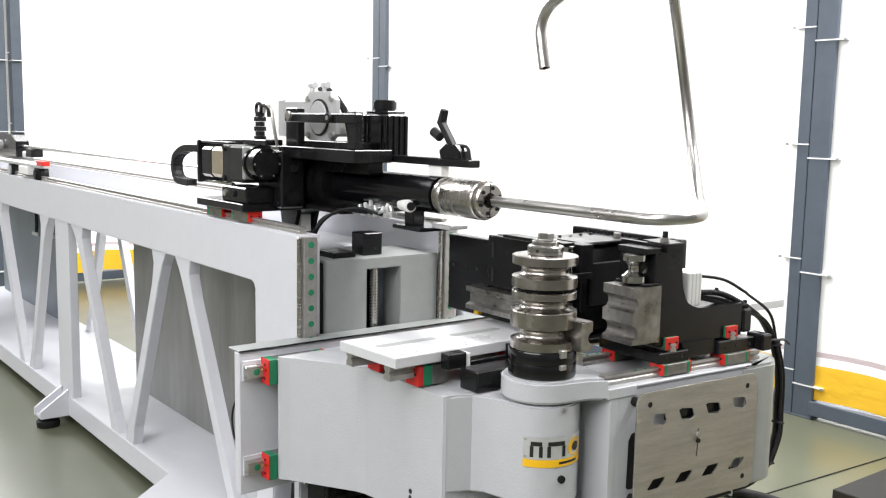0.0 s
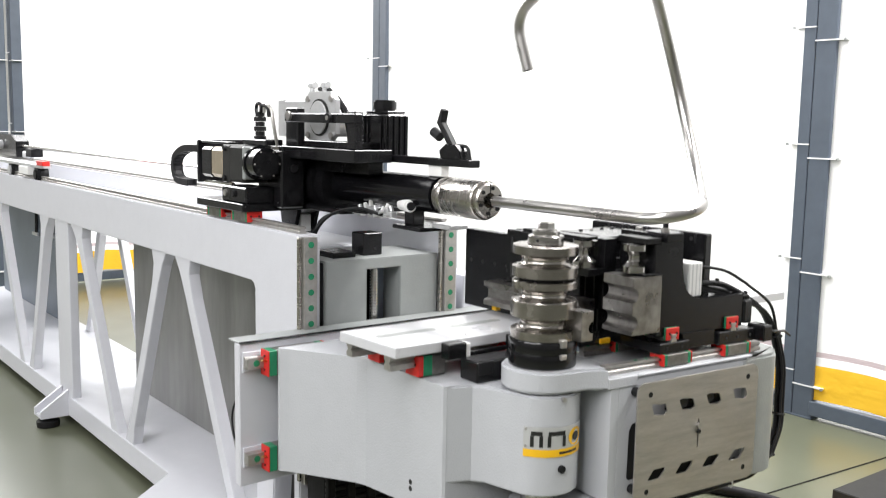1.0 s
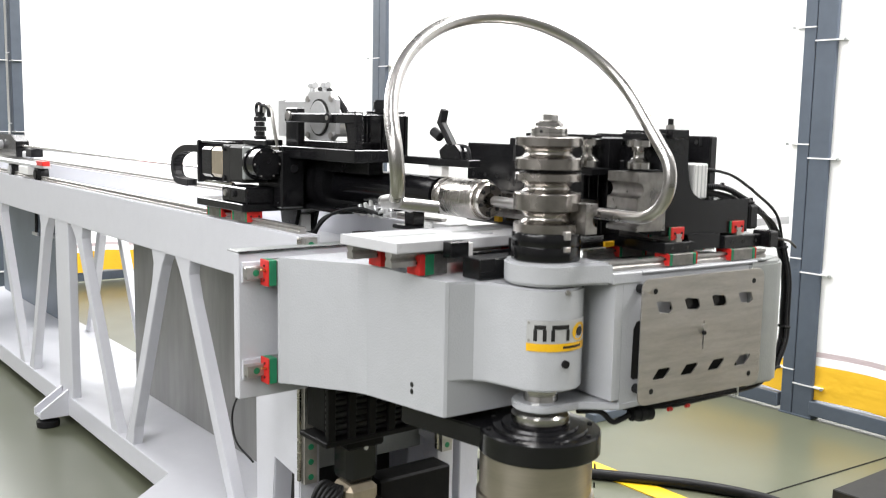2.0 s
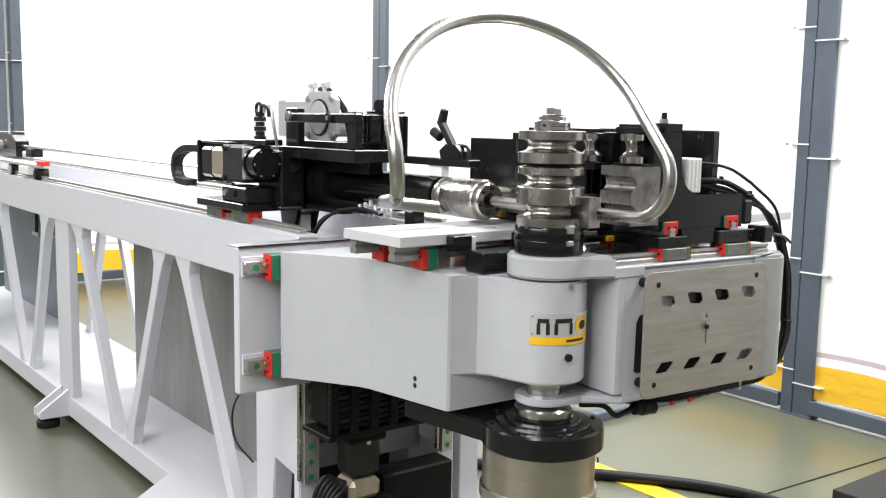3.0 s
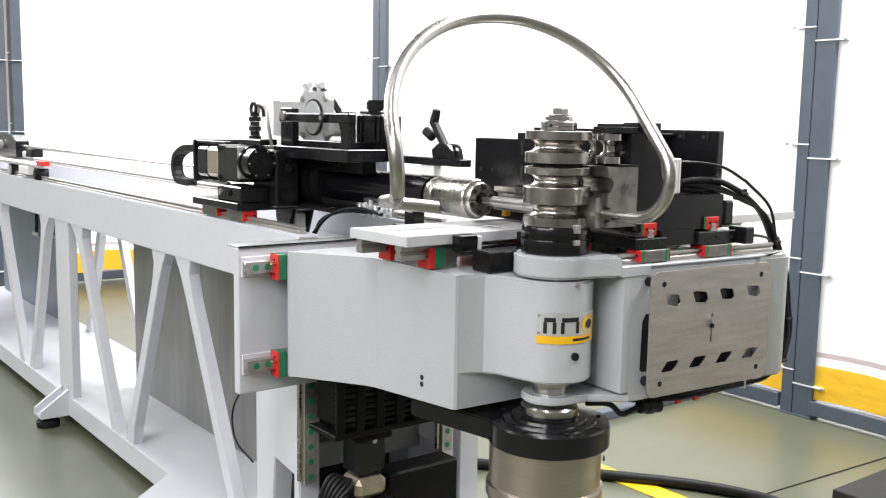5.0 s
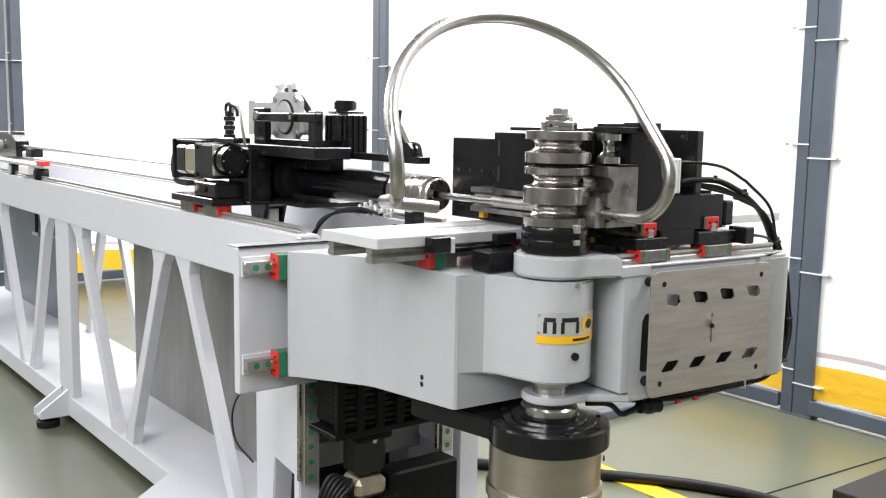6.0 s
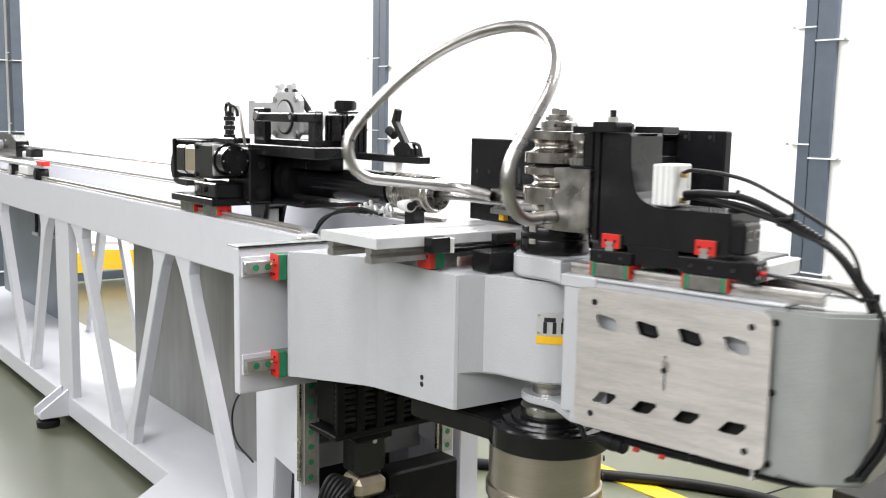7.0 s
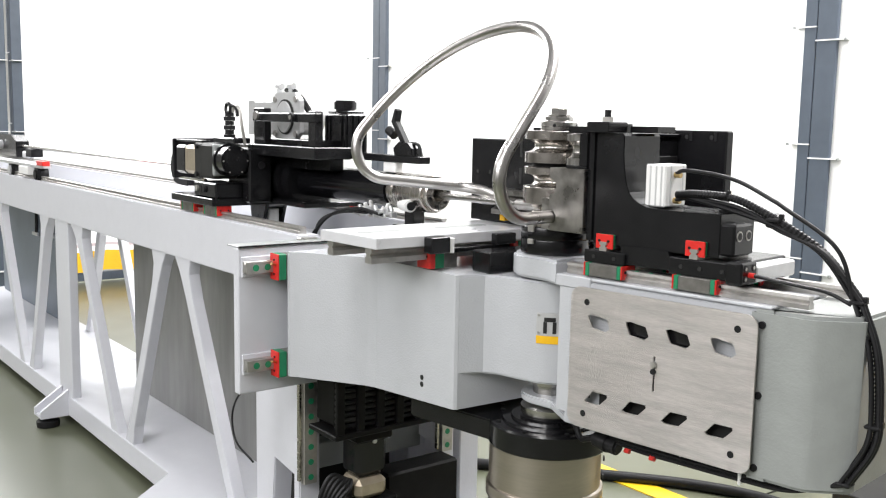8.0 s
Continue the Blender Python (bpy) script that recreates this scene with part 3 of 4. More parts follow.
part("lever_hose", sweep(smooth_path([(1.43, 1.80, 1.245), (1.43, 1.765, 1.24), (1.43, 1.755, 1.21)], 6), .004, 8), RUBBER, feed, "", True)
# ribbed hose fittings
part("hose_base", box(1.215, 1.268, 2.36, 2.50, 1.2265, 1.243, .003), BLACK, feed)
part("hose_ring", sweep([(1.236, 2.44 + .015 * math.cos(q * math.pi / 10), 1.326 + .015 * math.sin(q * math.pi / 10)) for q in range(21)], .005, 8), RUBBER, feed, "", True)
for k in range(7):
    part("hose_rib", cyl((1.24, 2.44, 1.226 + k * .013), (1.24, 2.44, 1.2385 + k * .013), .017 if k % 2 else .013, 16), BLACKM, feed)
part("hose", sweep(smooth_path([(1.24, 2.415, 1.315), (1.24, 2.41, 1.335), (1.24, 2.375, 1.325), (1.24, 2.36, 1.28), (1.25, 2.36, 1.225)], 8), .0045, 8), RAILM, feed, "", True)
part("hose_loop", sweep(smooth_path([(1.24, 2.44, 1.30), (1.24, 2.425, 1.332), (1.24, 2.395, 1.330), (1.24, 2.385, 1.305)], 8), .006, 8), RUBBER, feed, "", True)
for dz in (0, .016):
    part("hose", sweep(smooth_path([(1.39, 2.375, 1.383), (1.39, 2.345, 1.381 + dz * .4), (1.39, 2.29 + dz, 1.364 + dz * .5), (1.39, 2.25 + dz, 1.338), (1.39, 2.225 + dz, 1.312), (1.40, 2.215 + dz, 1.25)], 8), .006, 8), RUBBER, feed, "black air hose", True)
for xx in (1.34, 1.40):
    part("gripper", prism([(2.52, 1.066), (2.50, .985), (2.47, .95), (2.45, .95), (2.43, .99), (2.40, 1.066)], "x", xx, xx + .012, .001), BLACK, feed)
part("gripper_pad", box(1.36, 1.395, 2.43, 2.50, .98, 1.03, .002), WHITEPL, feed)

# ---------------------------------------------------------------- valve and sensor set under the barrel (fixed)
vs = thing("valve_set", (1.44, 2.0, 1.0), "small white and silver air valves on a black bracket", "air valves")
part("bracket", box(1.395, 1.50, 1.90, 2.02, 1.030, 1.040, .002), BLACK, vs)
part("bracket_post", box(1.415, 1.45, 1.955, 1.995, 1.040, 1.115, .002), BLACK, vs)
part("bracket_foot", box(1.43, 1.49, 1.83, 1.90, 1.040, 1.052, .002), ALU, vs, "bright bracket foot")
sw = part("pressure_switch", cyl((1.405, 1.990, 1.0925), (1.385, 1.926, 1.0925), .0155, 22, bev=.003), WHITEPL, vs, "white round pressure switch", True)
part("dial", cyl((1.3852, 1.9265, 1.0925), (1.3838, 1.922, 1.0925), .0105, 18), BLACKM, sw, "dark dial face")
rnd = random.Random(4)
for k in range(7):
    y, z = 2.02 + k * .024, 1.054 + .008 * math.sin(k * 1.9)
    part("valve", box(1.390 + .006 * (k % 2), 1.412, y, y + .017, z, z + .016, .003), ALU, vs, "silver air valve")
    part("knob", cyl((1.400, y + .008, z + .016), (1.400 + .006 * math.sin(k), y + .008 + .007 * math.cos(k * 2.1), z + .030), .0055, 10, bev=.001), WHITEPL if k % 3 else ALU, vs)
    part("fitting", cyl((1.390, y + .008, z + .008), (1.376, y + .010, z + .004 + .01 * rnd.random()), .005, 10), ALU, vs)
for k in range(4):
    part("hose", sweep(smooth_path([(1.385, 2.05 + .035 * k, 1.060), (1.36, 2.13 + .03 * k, 1.072 - .006 * k), (1.33, 2.21 + .02 * k, 1.050 - .008 * k), (1.30, 2.262, .99 - .01 * k), (1.275, 2.268, .93)], 8), .0042, 8), RUBBER, vs, "black air hose", True)

# ---------------------------------------------------------------- lift slide
lift = thing("lift_slide", (1.43, 2.06, .8), "light grey lift slide plate with two cross rails", "slide plate")
part("plate", box(.984, 1.84, 2.052, 2.078, .650, 1.0, .003), PAINT, lift)
part("top_strip", box(.984, 1.84, 2.050, 2.110, 1.0005, 1.0035, .0005), HOUSE, lift)
part("seal_strip", box(.984, 1.84, 2.0475, 2.0515, 1.0005, 1.0045, .0005), BLACK, lift)
for zc in (.722, .955):
    part("pad", box(.992, 1.84, 2.046, 2.0525, zc - .024, zc + .024, .001), PAINT, lift)
    r = part("cross_rail", guide_rail("x", .993, 1.80, zc, 2.046, .028, .022, "-y"), RAILM, lift, "polished linear rail with green plugs")
    plugs(r, [(1.016, 2.0239, zc), (1.046, 2.0239, zc)], (0, -1, 0), .008)
part("nut_block", box(1.36, 1.43, 2.078, 2.16, .70, .80, .003), BLACK, lift)

# ---------------------------------------------------------------- bending head
DX, DY = 1.374, 1.407
head = thing("bending_turret", (DX, DY, .6), "light grey cast bending turret on cross rails", "bending turret")
# casting seen from above
n_arc = 14
arc = [(DX + .0805 * math.cos(a), DY + .0805 * math.sin(a)) for a in [math.radians(205 + (395 - 205) * k / n_arc) for k in range(n_arc + 1)]]
body_o = [(1.085, 2.0), (1.085, 1.990), (1.100, 1.972), (1.192, 1.822), (1.201, 1.795), (1.203, 1.520), (1.2043, 1.5150), (1.2105, 1.5112), (1.44, 1.500), (1.56, 1.62), (1.56, 2.0)]
bm = prism(body_o, "z", .700, .992)
for v in bm.verts:
    if v.co.z < .75:
        v.co.z = .712 if v.co.y < 1.6 else .694
part("casting", bm, PAINT_D, head)
neck = [(1.212, 1.530), (1.212, 1.5112), (1.262, 1.492), (1.279, 1.470), (1.287, 1.435)] + arc + [(1.45, 1.58), (1.36, 1.62)]
part("boss", prism(neck, "z", .785, .9915, .004), PAINT_D, head, "", True)
for p in ((1.2027, 1.622, .757), (1.2027, 1.622, .742)):
    part("tapped_hole", cyl(p, (p[0] - .0012, p[1], p[2]), .0058, 14), INK_HOLE, head)
for zc in (.722, .955):
    for x in (1.143, 1.43):
        carriage(head, "x", x, zc, 2.046, .165, .060, .044, .006, "-y")
        part("grease_nipple", cyl((x - .083, 2.012, zc + .006), (x - .097, 2.006, zc + .010), .003, 8), BRASS, head)
# upper neck of the head
for y in (1.612, 1.758):
    for x in (1.249, 1.48):
        carriage(head, "x", x, y, .9925, .110, .044, .046, .003, ends=(True, False), seal=.014, core=.32)
part("stop_base", box(1.272, 1.46, 1.49, 1.548, .9925, 1.037, .003), BLACK, head)
part("stop_lip", box(1.272, 1.31, 1.486, 1.4895, 1.01, 1.037, .001), BLACKM, head)
for z in (.985, .842):
    screw(head, (DX + .0805 * math.cos(math.radians(-100)), DY + .0805 * math.sin(math.radians(-100)), z), (math.cos(math.radians(-100)), math.sin(math.radians(-100)), 0), .008 if z < .9 else .005, .006, RAILM if z > .9 else BLACKM)
# spindle below the boss and drive
part("spindle", lathe([(.058, .706), (.060, .709), (.060, .722), (.056, .726), (.045, .728), (.036, .730), (.036, .757), (.035, .759), (.035, .766), (.039, .768), (.039, .781), (.037, .783), (.037, .789)], (DX, DY), 32), STEEL, head, "", True)
part("drive_plate", prism([(1.232, 1.70), (1.237, 1.655), (1.266, 1.47), (1.29, 1.37), (1.34, 1.33), (1.42, 1.33), (1.48, 1.36), (1.50, 1.43), (1.56, 1.75)], "z", .648, .691, .003), BLACK, head, "thick black drive plate")
part("drive_ring", lathe([(.123, .644), (.126, .647), (.126, .688), (.123, .692), (.099, .692), (.097, .697), (.080, .697), (.078, .702), (.062, .702), (.056, .706)], (DX, DY), 56), BLACKG, head, "round black drive flange", True)
for k in range(8):
    a = k * math.pi / 4 + .35
    part("bolt", cyl((DX + .109 * math.cos(a), DY + .109 * math.sin(a), .692), (DX + .109 * math.cos(a), DY + .109 * math.sin(a), .6945), .005, 10), BLACKM, head)
part("drive_motor", lathe([(.11, .30), (.117, .31), (.117, .530), (.121, .532), (.122, .534), (.122, .556), (.121, .558), (.1165, .560), (.1165, .6425), (.114, .6438)], (DX - .005, DY + .004), 56), DRUM, head, "bare turned steel gearbox drum", True)
for z in (.612, .572):
    part("tapped_hole", cyl((DX + .114 * math.cos(-.75), DY + .114 * math.sin(-.75), z), (DX + .1172 * math.cos(-.75), DY + .1172 * math.sin(-.75), z), .006, 10), INK_HOLE, head)
# name plate on the boss
bm = bmesh.new()
bm_y = bmesh.new()
A0, A1 = math.radians(203), math.radians(309)
for b, z0, z1, r in ((bm, .884, .930, .0815), (bm_y, .868, .884, .0817)):
    prev = None
    for k in range(15):
        a = A0 + (A1 - A0) * k / 14
        cur = [b.verts.new((DX + r * math.cos(a), DY + r * math.sin(a), z)) for z in (z0, z1)]
        if prev:
            b.faces.new((prev[0], cur[0], cur[1], prev[1]))
        prev = cur
plate_ob = part("name_plate", bm, ALU, head, "silver and yellow name plate")
part("yellow_strip", bm_y, YELLOW, plate_ob, "yellow strip")


def on_boss(b, x, z, r):
    a = A0 + x / .0815
    return b.verts.new((DX + r * math.cos(a), DY + r * math.sin(a), z))


def boss_bar(x0, x1, z0, z1, m, r=.0821):
    b = bmesh.new()
    n = 3
    for k in range(n):
        xa, xb = x0 + (x1 - x0) * k / n, x0 + (x1 - x0) * (k + 1) / n
        b.faces.new((on_boss(b, xa, z0, r), on_boss(b, xb, z0, r), on_boss(b, xb, z1, r), on_boss(b, xa, z1, r)))
    return part("mark", b, m, plate_ob)


for x0, x1 in ((.0145, .0405), (.0495, .0895)):
    boss_bar(x0, x0 + .0075, .889, .912, INK_HOLE)
    boss_bar(x1 - .0075, x1, .889, .912, INK_HOLE)
    boss_bar(x0 + .0015, x1 - .0015, .9122, .921, INK_HOLE)
for rx, rz, m, r in ((.0225, .0185, YELLOW, .0823), (.0115, .0095, INK_HOLE, .0827)):
    b = bmesh.new()
    b.faces.new([on_boss(b, .119 + rx * math.cos(k * math.pi / 12), .905 + rz * math.sin(k * math.pi / 12), r) for k in range(24)])
    part("mark", b, m, plate_ob)
boss_bar(.075, .125, .8735, .8785, INK_HOLE, .0822)
for x, z in ((.005, .925), (.005, .890)):
    part("rivet", cyl((DX + .0812 * math.cos(A0 + x / .0815), DY + .0812 * math.sin(A0 + x / .0815), z), (DX + .083 * math.cos(A0 + x / .0815), DY + .083 * math.sin(A0 + x / .0815), z), .0025, 8), RAILM, plate_ob)
# chain carrier and lift drive hanging behind
lower = thing("lift_drive", (1.35, 2.0, .5), "black cable carrier basket and upright gear motor", "drive unit")
part("cable_basket", box(1.19, 1.50, 1.96, 2.045, .56, .70, .003), SHADED_BLACK, lower)
for k in range(6):
    part("basket_bar", box(1.178 + k * .058, 1.200 + k * .058, 1.925, 1.937, .545, .70, .002), SHADED_BLACK, lower)
for k in range(9):
    part("cable", sweep(smooth_path([(1.185, 1.945, .562 + k * .015), (1.33, 1.942, .556 + k * .015), (1.49, 1.945, .562 + k * .015)], 6), .0065, 8), MOTOR if k % 2 else RUBBER, lower, "", True)
part("basket_floor", box(1.17, 1.51, 1.92, 2.05, .535, .548, .002), SHADED_BLACK, lower)
part("motor_body", box(1.262, 1.356, 1.965, 2.05, .405, .534, .016), BLACKG, lower)
part("motor_neck", box(1.255, 1.364, 1.958, 2.055, .500, .5345, .006), SHADED_BLACK, lower)
part("motor_eye", cyl((1.31, 1.964, .50), (1.31, 1.960, .50), .006, 10), ALU, lower)
part("gearbox", box(1.258, 1.352, 1.96, 2.05, .350, .404, .014), GOLD, lower, "bronze-grey gearbox")
part("motor_base", box(1.25, 1.38, 1.955, 2.06, .20, .349, .006), SHADED_BLACK, lower)
part("dark_block", box(1.39, 1.628, 2.02, 2.10, .15, .375, .006), SHADED_BLACK, lower)
part("cross_member", box(1.26, 1.63, 2.20, 2.26, .36, .43, .003), HOUSE, frame_t)
for k in range(6):
    part("cable", sweep(smooth_path([(1.165 + .004 * k, 1.99, .25), (1.165 + .007 * k, 1.99 - .006 * k, .36), (1.195 + .007 * k, 1.985 - .006 * k, .425 - .006 * k), (1.235 + .003 * k, 1.98, .40), (1.25, 1.99, .30)], 8), .006, 8), RUBBER, lower, "black cable", True)

# ---------------------------------------------------------------- pressure slide
ps = thing("pressure_slide", (1.6, 1.75, 1.03), "light ground steel cross slide plate with black stops", "slide plate")
part("slide_plate", prism([(1.119, 1.778), (1.128, 1.578), (1.60, 1.578), (2.44, 1.545), (2.44, 1.778)], "z", 1.0465, 1.068, .001), WHITEP, ps)
# slots laid on as flat grey patches, their shade in the colour
for x0, x1 in ((1.155, 1.312), (1.355, 1.50)):
    ends = [(x1 - .011 + .011 * math.cos(radians(q)), 1.688 + .011 * math.sin(radians(q))) for q in range(-90, 91, 22)] + [(x0 + .011 - .011 * math.cos(radians(q)), 1.688 - .011 * math.sin(radians(q))) for q in range(-90, 91, 22)]
    part("slot", prism(ends, "z", 1.068, 1.0684), COVER, ps)
for x, y in ((1.16, 1.60), (1.20, 1.605), (1.235, 1.60), (1.33, 1.60), (1.19, 1.63), (1.34, 1.615)):
    part("tapped_hole", cyl((x, y, 1.068), (x, y, 1.0683), .0022, 8), INK_HOLE, ps)
part("stop_block", box(1.2437, 1.2917, 1.550, 1.5775, 1.033, 1.0665, .0015), BLACK, ps)
part("white_stop", box(1.292, 1.304, 1.552, 1.5775, 1.0325, 1.063, .001), WHITEPL, ps)
part("stop_block", box(1.4236, 1.481, 1.560, 1.5775, 1.0405, 1.0635, .0015), BLACK, ps)
part("plate_step", box(1.305, 1.47, 1.568, 1.5775, 1.030, 1.040, .001), BLACK, ps)
for y in (1.612, 1.758):
    part("slide_rail", guide_rail("x", 1.131, 2.28, y, 1.015, .024, .031), RAILM, ps, "polished rail with waisted section")

# pressure die carried along the tube
pd = thing("pressure_die", (1.5, 1.65, 1.1), "black pressure die carrier with grooved steel bars", "pressure die")
PX = 1.505
bm = prism([(PX, 1.095), (PX, 1.106), (PX + .014, 1.112), (PX + .014, 1.134), (PX, 1.140), (PX, 1.151), (PX + .051, 1.151), (PX + .051, 1.095)], "y", 1.437, 1.753, .001)
part("die_bar", bm, CLAMPST, pd, "grooved ground steel pressure bar")
part("die_back", box(1.5575, 1.585, 1.47, 1.89, 1.0685, 1.262, .002), BLACK, pd)
for k in range(4):
    screw(pd, (1.5575, 1.865 - .045 * k, 1.185), (-1, 0, 0), .005, .0008, INK_HOLE)
face = part("die_face", box(1.540, 1.557, 1.47, 1.714, 1.152, 1.278, .002), BLACK, pd)
for z in (1.165, 1.225):
    part("face_slot", box(1.5392, 1.5398, 1.690, 1.698, z, z + .035, 0), INK_HOLE, face)
part("die_block", box(1.5855, 1.5995, 1.47, 1.735, 1.0685, 1.275, .002), BLACK, pd)
part("top_bar", box(1.60, 1.787, 1.456, 1.60, 1.12, 1.268, .003), BLACK, pd)
part("top_plate", box(1.60, 1.787, 1.450, 1.60, 1.2755, 1.283, .002), BLACKG, pd, "gloss black top plate")
part("cover_plate", box(1.625, 1.780, 1.4495, 1.4555, 1.135, 1.235, .006), BLACKM, pd)
wall = part("end_wall", box(1.788, 1.812, 1.331, 1.677, 1.115, 1.291, .003), BLACK, pd, "tall black end wall")
for k in range(5):
    part("socket", cyl((1.7879, 1.37 + k * .065, 1.277), (1.7872, 1.37 + k * .065, 1.277), .005, 10), INK_HOLE, wall)
    part("notch", box(1.786, 1.7885, 1.355 + k * .065, 1.362 + k * .065, 1.268, 1.2905, .0005), BLACKM, wall)
for k in range(4):
    part("bolt", cyl((1.64 + k * .035, 1.57, 1.283), (1.64 + k * .035, 1.57, 1.286), .0045, 10), RAILM if k == 1 else BLACKM, pd)
part("end_nut", cyl((1.762, 1.50, 1.283), (1.762, 1.50, 1.292), .009, 6), RAILM, pd)
part("lower_block", box(1.60, 1.787, 1.47, 1.56, 1.0690, 1.1195, .003), BLACK, pd)
part("carrier_base", box(1.515, 1.812, 1.44, 1.545, 1.048, 1.0615, .002), BLACK, pd)
part("piston_block", box(1.8125, 1.868, 1.42, 1.48, 1.160, 1.214, .003), ALU, pd)


def roller(parent, x, y, name="guide_roller"):
    return part(name, lathe([(.010, 1.222), (.026, 1.223), (.026, 1.236), (.021, 1.239), (.014, 1.246), (.013, 1.252), (.014, 1.258), (.021, 1.266), (.026, 1.269), (.026, 1.281), (.010, 1.283)], (x, y), 32), STEEL, parent, "waisted steel roller", True)


roller(pd, 1.531, 1.45)
part("roller_bracket", box(1.512, 1.5995, 1.42, 1.4695, 1.206, 1.2215, .001), BLACK, pd)
part("roller_bracket", box(1.505, 1.5395, 1.42, 1.62, 1.2835, 1.291, .001), BLACK, pd)
part("bracket_back", box(1.562, 1.5995, 1.42, 1.4695, 1.222, 1.2835, .001), BLACK, pd)
part("yellow_tag", box(1.575, 1.605, 1.432, 1.4395, 1.049, 1.0605, .001), YELLOW, pd, "yellow edge tag")
part("yellow_tag", box(1.531, 1.545, 1.735, 1.752, 1.078, 1.0945, .001), YELLOW, pd, "yellow edge tag")

# ---------------------------------------------------------------- bend die (turns with the arm)
die = thing("bend_die", (DX, DY, 1.05), "stack of turned steel bending dies on black rings", "bend die")
R0, CLR, TR = .0665, .056, .0123


part("lower_ring", lathe([(.069, 1.042), (.0695, 1.044), (.0695, 1.069), (.069, 1.0705)], (DX, DY), 64), BLACKG, die, "", True)
part("upper_ring", lathe([(.069, 1.0715), (.0695, 1.073), (.0695, 1.094), (.068, 1.097)], (DX, DY), 64), BLACKG, die, "", True)
def waist(z0, z1, r, deep=.0195, n=10):
    zc, hh = (z0 + z1) / 2, (z1 - z0) / 2
    return [(r - .0015 - (deep - .0015) * math.cos(math.radians(-84 + 168 * k / (n - 1))) ** .8, zc + hh * math.sin(math.radians(-84 + 168 * k / (n - 1)))) for k in range(n)]


part("lower_die", lathe([(.062, 1.097), (R0, 1.098), (R0, 1.1145)] + waist(1.1155, 1.141, R0) + [(R0 + .001, 1.142), (R0 + .001, 1.174), (R0, 1.1755)] + waist(1.176, 1.1995, R0 - .001) + [(R0 - .0005, 1.2005), (R0 - .0005, 1.2135), (.064, 1.215)], (DX, DY), 64), DIE, die, "", True)
part("die_neck", lathe([(.05, 1.2145), (.05, 1.2225)], (DX, DY), 32), BLACKM, die)
part("upper_die", lathe([(.064, 1.222), (R0, 1.223), (R0, 1.243)] + waist(1.244, 1.268, R0) + [(R0, 1.269), (R0, 1.285), (.064, 1.286)], (DX, DY), 64), DIE, die, "", True)
part("lock_nut", lathe([(.034, 1.286), (.0365, 1.288), (.0365, 1.294), (.0355, 1.2945), (.0365, 1.295), (.0365, 1.303), (.034, 1.305)], (DX, DY), 40), STEEL, die, "slotted steel lock nut")
part("washer", lathe([(.027, 1.305), (.028, 1.3065), (.028, 1.3135), (.022, 1.315), (.0225, 1.317), (.019, 1.318)], (DX, DY), 36), STEEL, die)
part("hex_head", lathe([(.0175, 1.318), (.0175, 1.329), (.0155, 1.3305)], (DX, DY), 6), STEEL, die)
for k in range(4):
    a = radians(20 + 90 * k)
    c, q = math.cos(a), math.sin(a)
    part("nut_slot", cyl((DX + .034 * c, DY + .034 * q, 1.2965), (DX + .0372 * c, DY + .0372 * q, 1.2965), .0035, 8), BLACKM, die)
for z0, z1 in ((1.087, 1.103), (1.063, 1.073)):
    part("key", box(DX - .017, DX - .002, DY - .0735, DY - .060, z0, z1, .001), RAILM, die, "small bright steel key")
# grip insert standing out towards the clamp
part("grip_insert", prism([(1.398, 1.097), (1.431, 1.097), (1.431, 1.1105)] + [(1.431 - .0125 * math.cos(radians(q)), 1.123 + .0125 * math.sin(radians(q))) for q in range(-75, 76, 25)]
                          + [(1.431, 1.1355), (1.431, 1.157), (1.398, 1.157)], "y", 1.322, 1.40, .0008), CLAMPST, die, "steel grip insert")

# ---------------------------------------------------------------- bending arm; planned lying along x
arm = thing("swing_carrier", (DX, DY, .9), "light grey cast swing carrier with brushed steel cover", "swing carrier")


def boss_outline(r, x1, y0, y1):
    a = [(DX + r * math.cos(math.radians(t)), DY + r * math.sin(math.radians(t))) for t in range(90, 271, 12)]
    return a + [(DX + .05, DY - r), (DX + .12, y0), (x1, y0), (x1, y1), (DX + .12, y1), (DX + .04, DY + r)]


U = DX
V = DY
round_side = [(U + .083 * math.cos(radians(q)), V + .083 * math.sin(radians(q))) for q in range(90, 271, 12)]
part("upper_flange", prism(round_side + [(U + .05, V - .087), (U + .088, V - .104), (U + .088, V + .10), (U + .04, V + .083)], "z", .996, 1.041, .005), PAINT_D, arm, "", True)
part("flange_step", box(U + .0885, U + .17, V - .105, V + .10, .996, 1.019, .002), PAINT_D, arm)
part("lower_flange", prism(boss_outline(.060, U + .17, V - .105, V + .10), "z", .735, .751, .003), PAINT_D, arm, "", True)
part("body_web", box(U + .098, U + .1201, V - .1028, V + .10, .756, .996, .0005), PAINT_D, arm)
part("body", prism([(U + .1202, V - .103), (U + .525, V - .103), (U + .525, V + .10), (U + .1202, V + .10)], "z", .735, 1.012, .003), PAINT_D, arm)
part("body_top", box(U + .1705, U + .525, V - .105, V + .10, 1.0125, 1.019, .002), PAINT_D, arm)
part("body_slot", prism([(U + .150, .80), (U + .152, .90), (U + .160, .915), (U + .178, .918), (U + .178, .795), (U + .156, .795)], "y", V - .1037, V - .1032), INK_HOLE, arm)
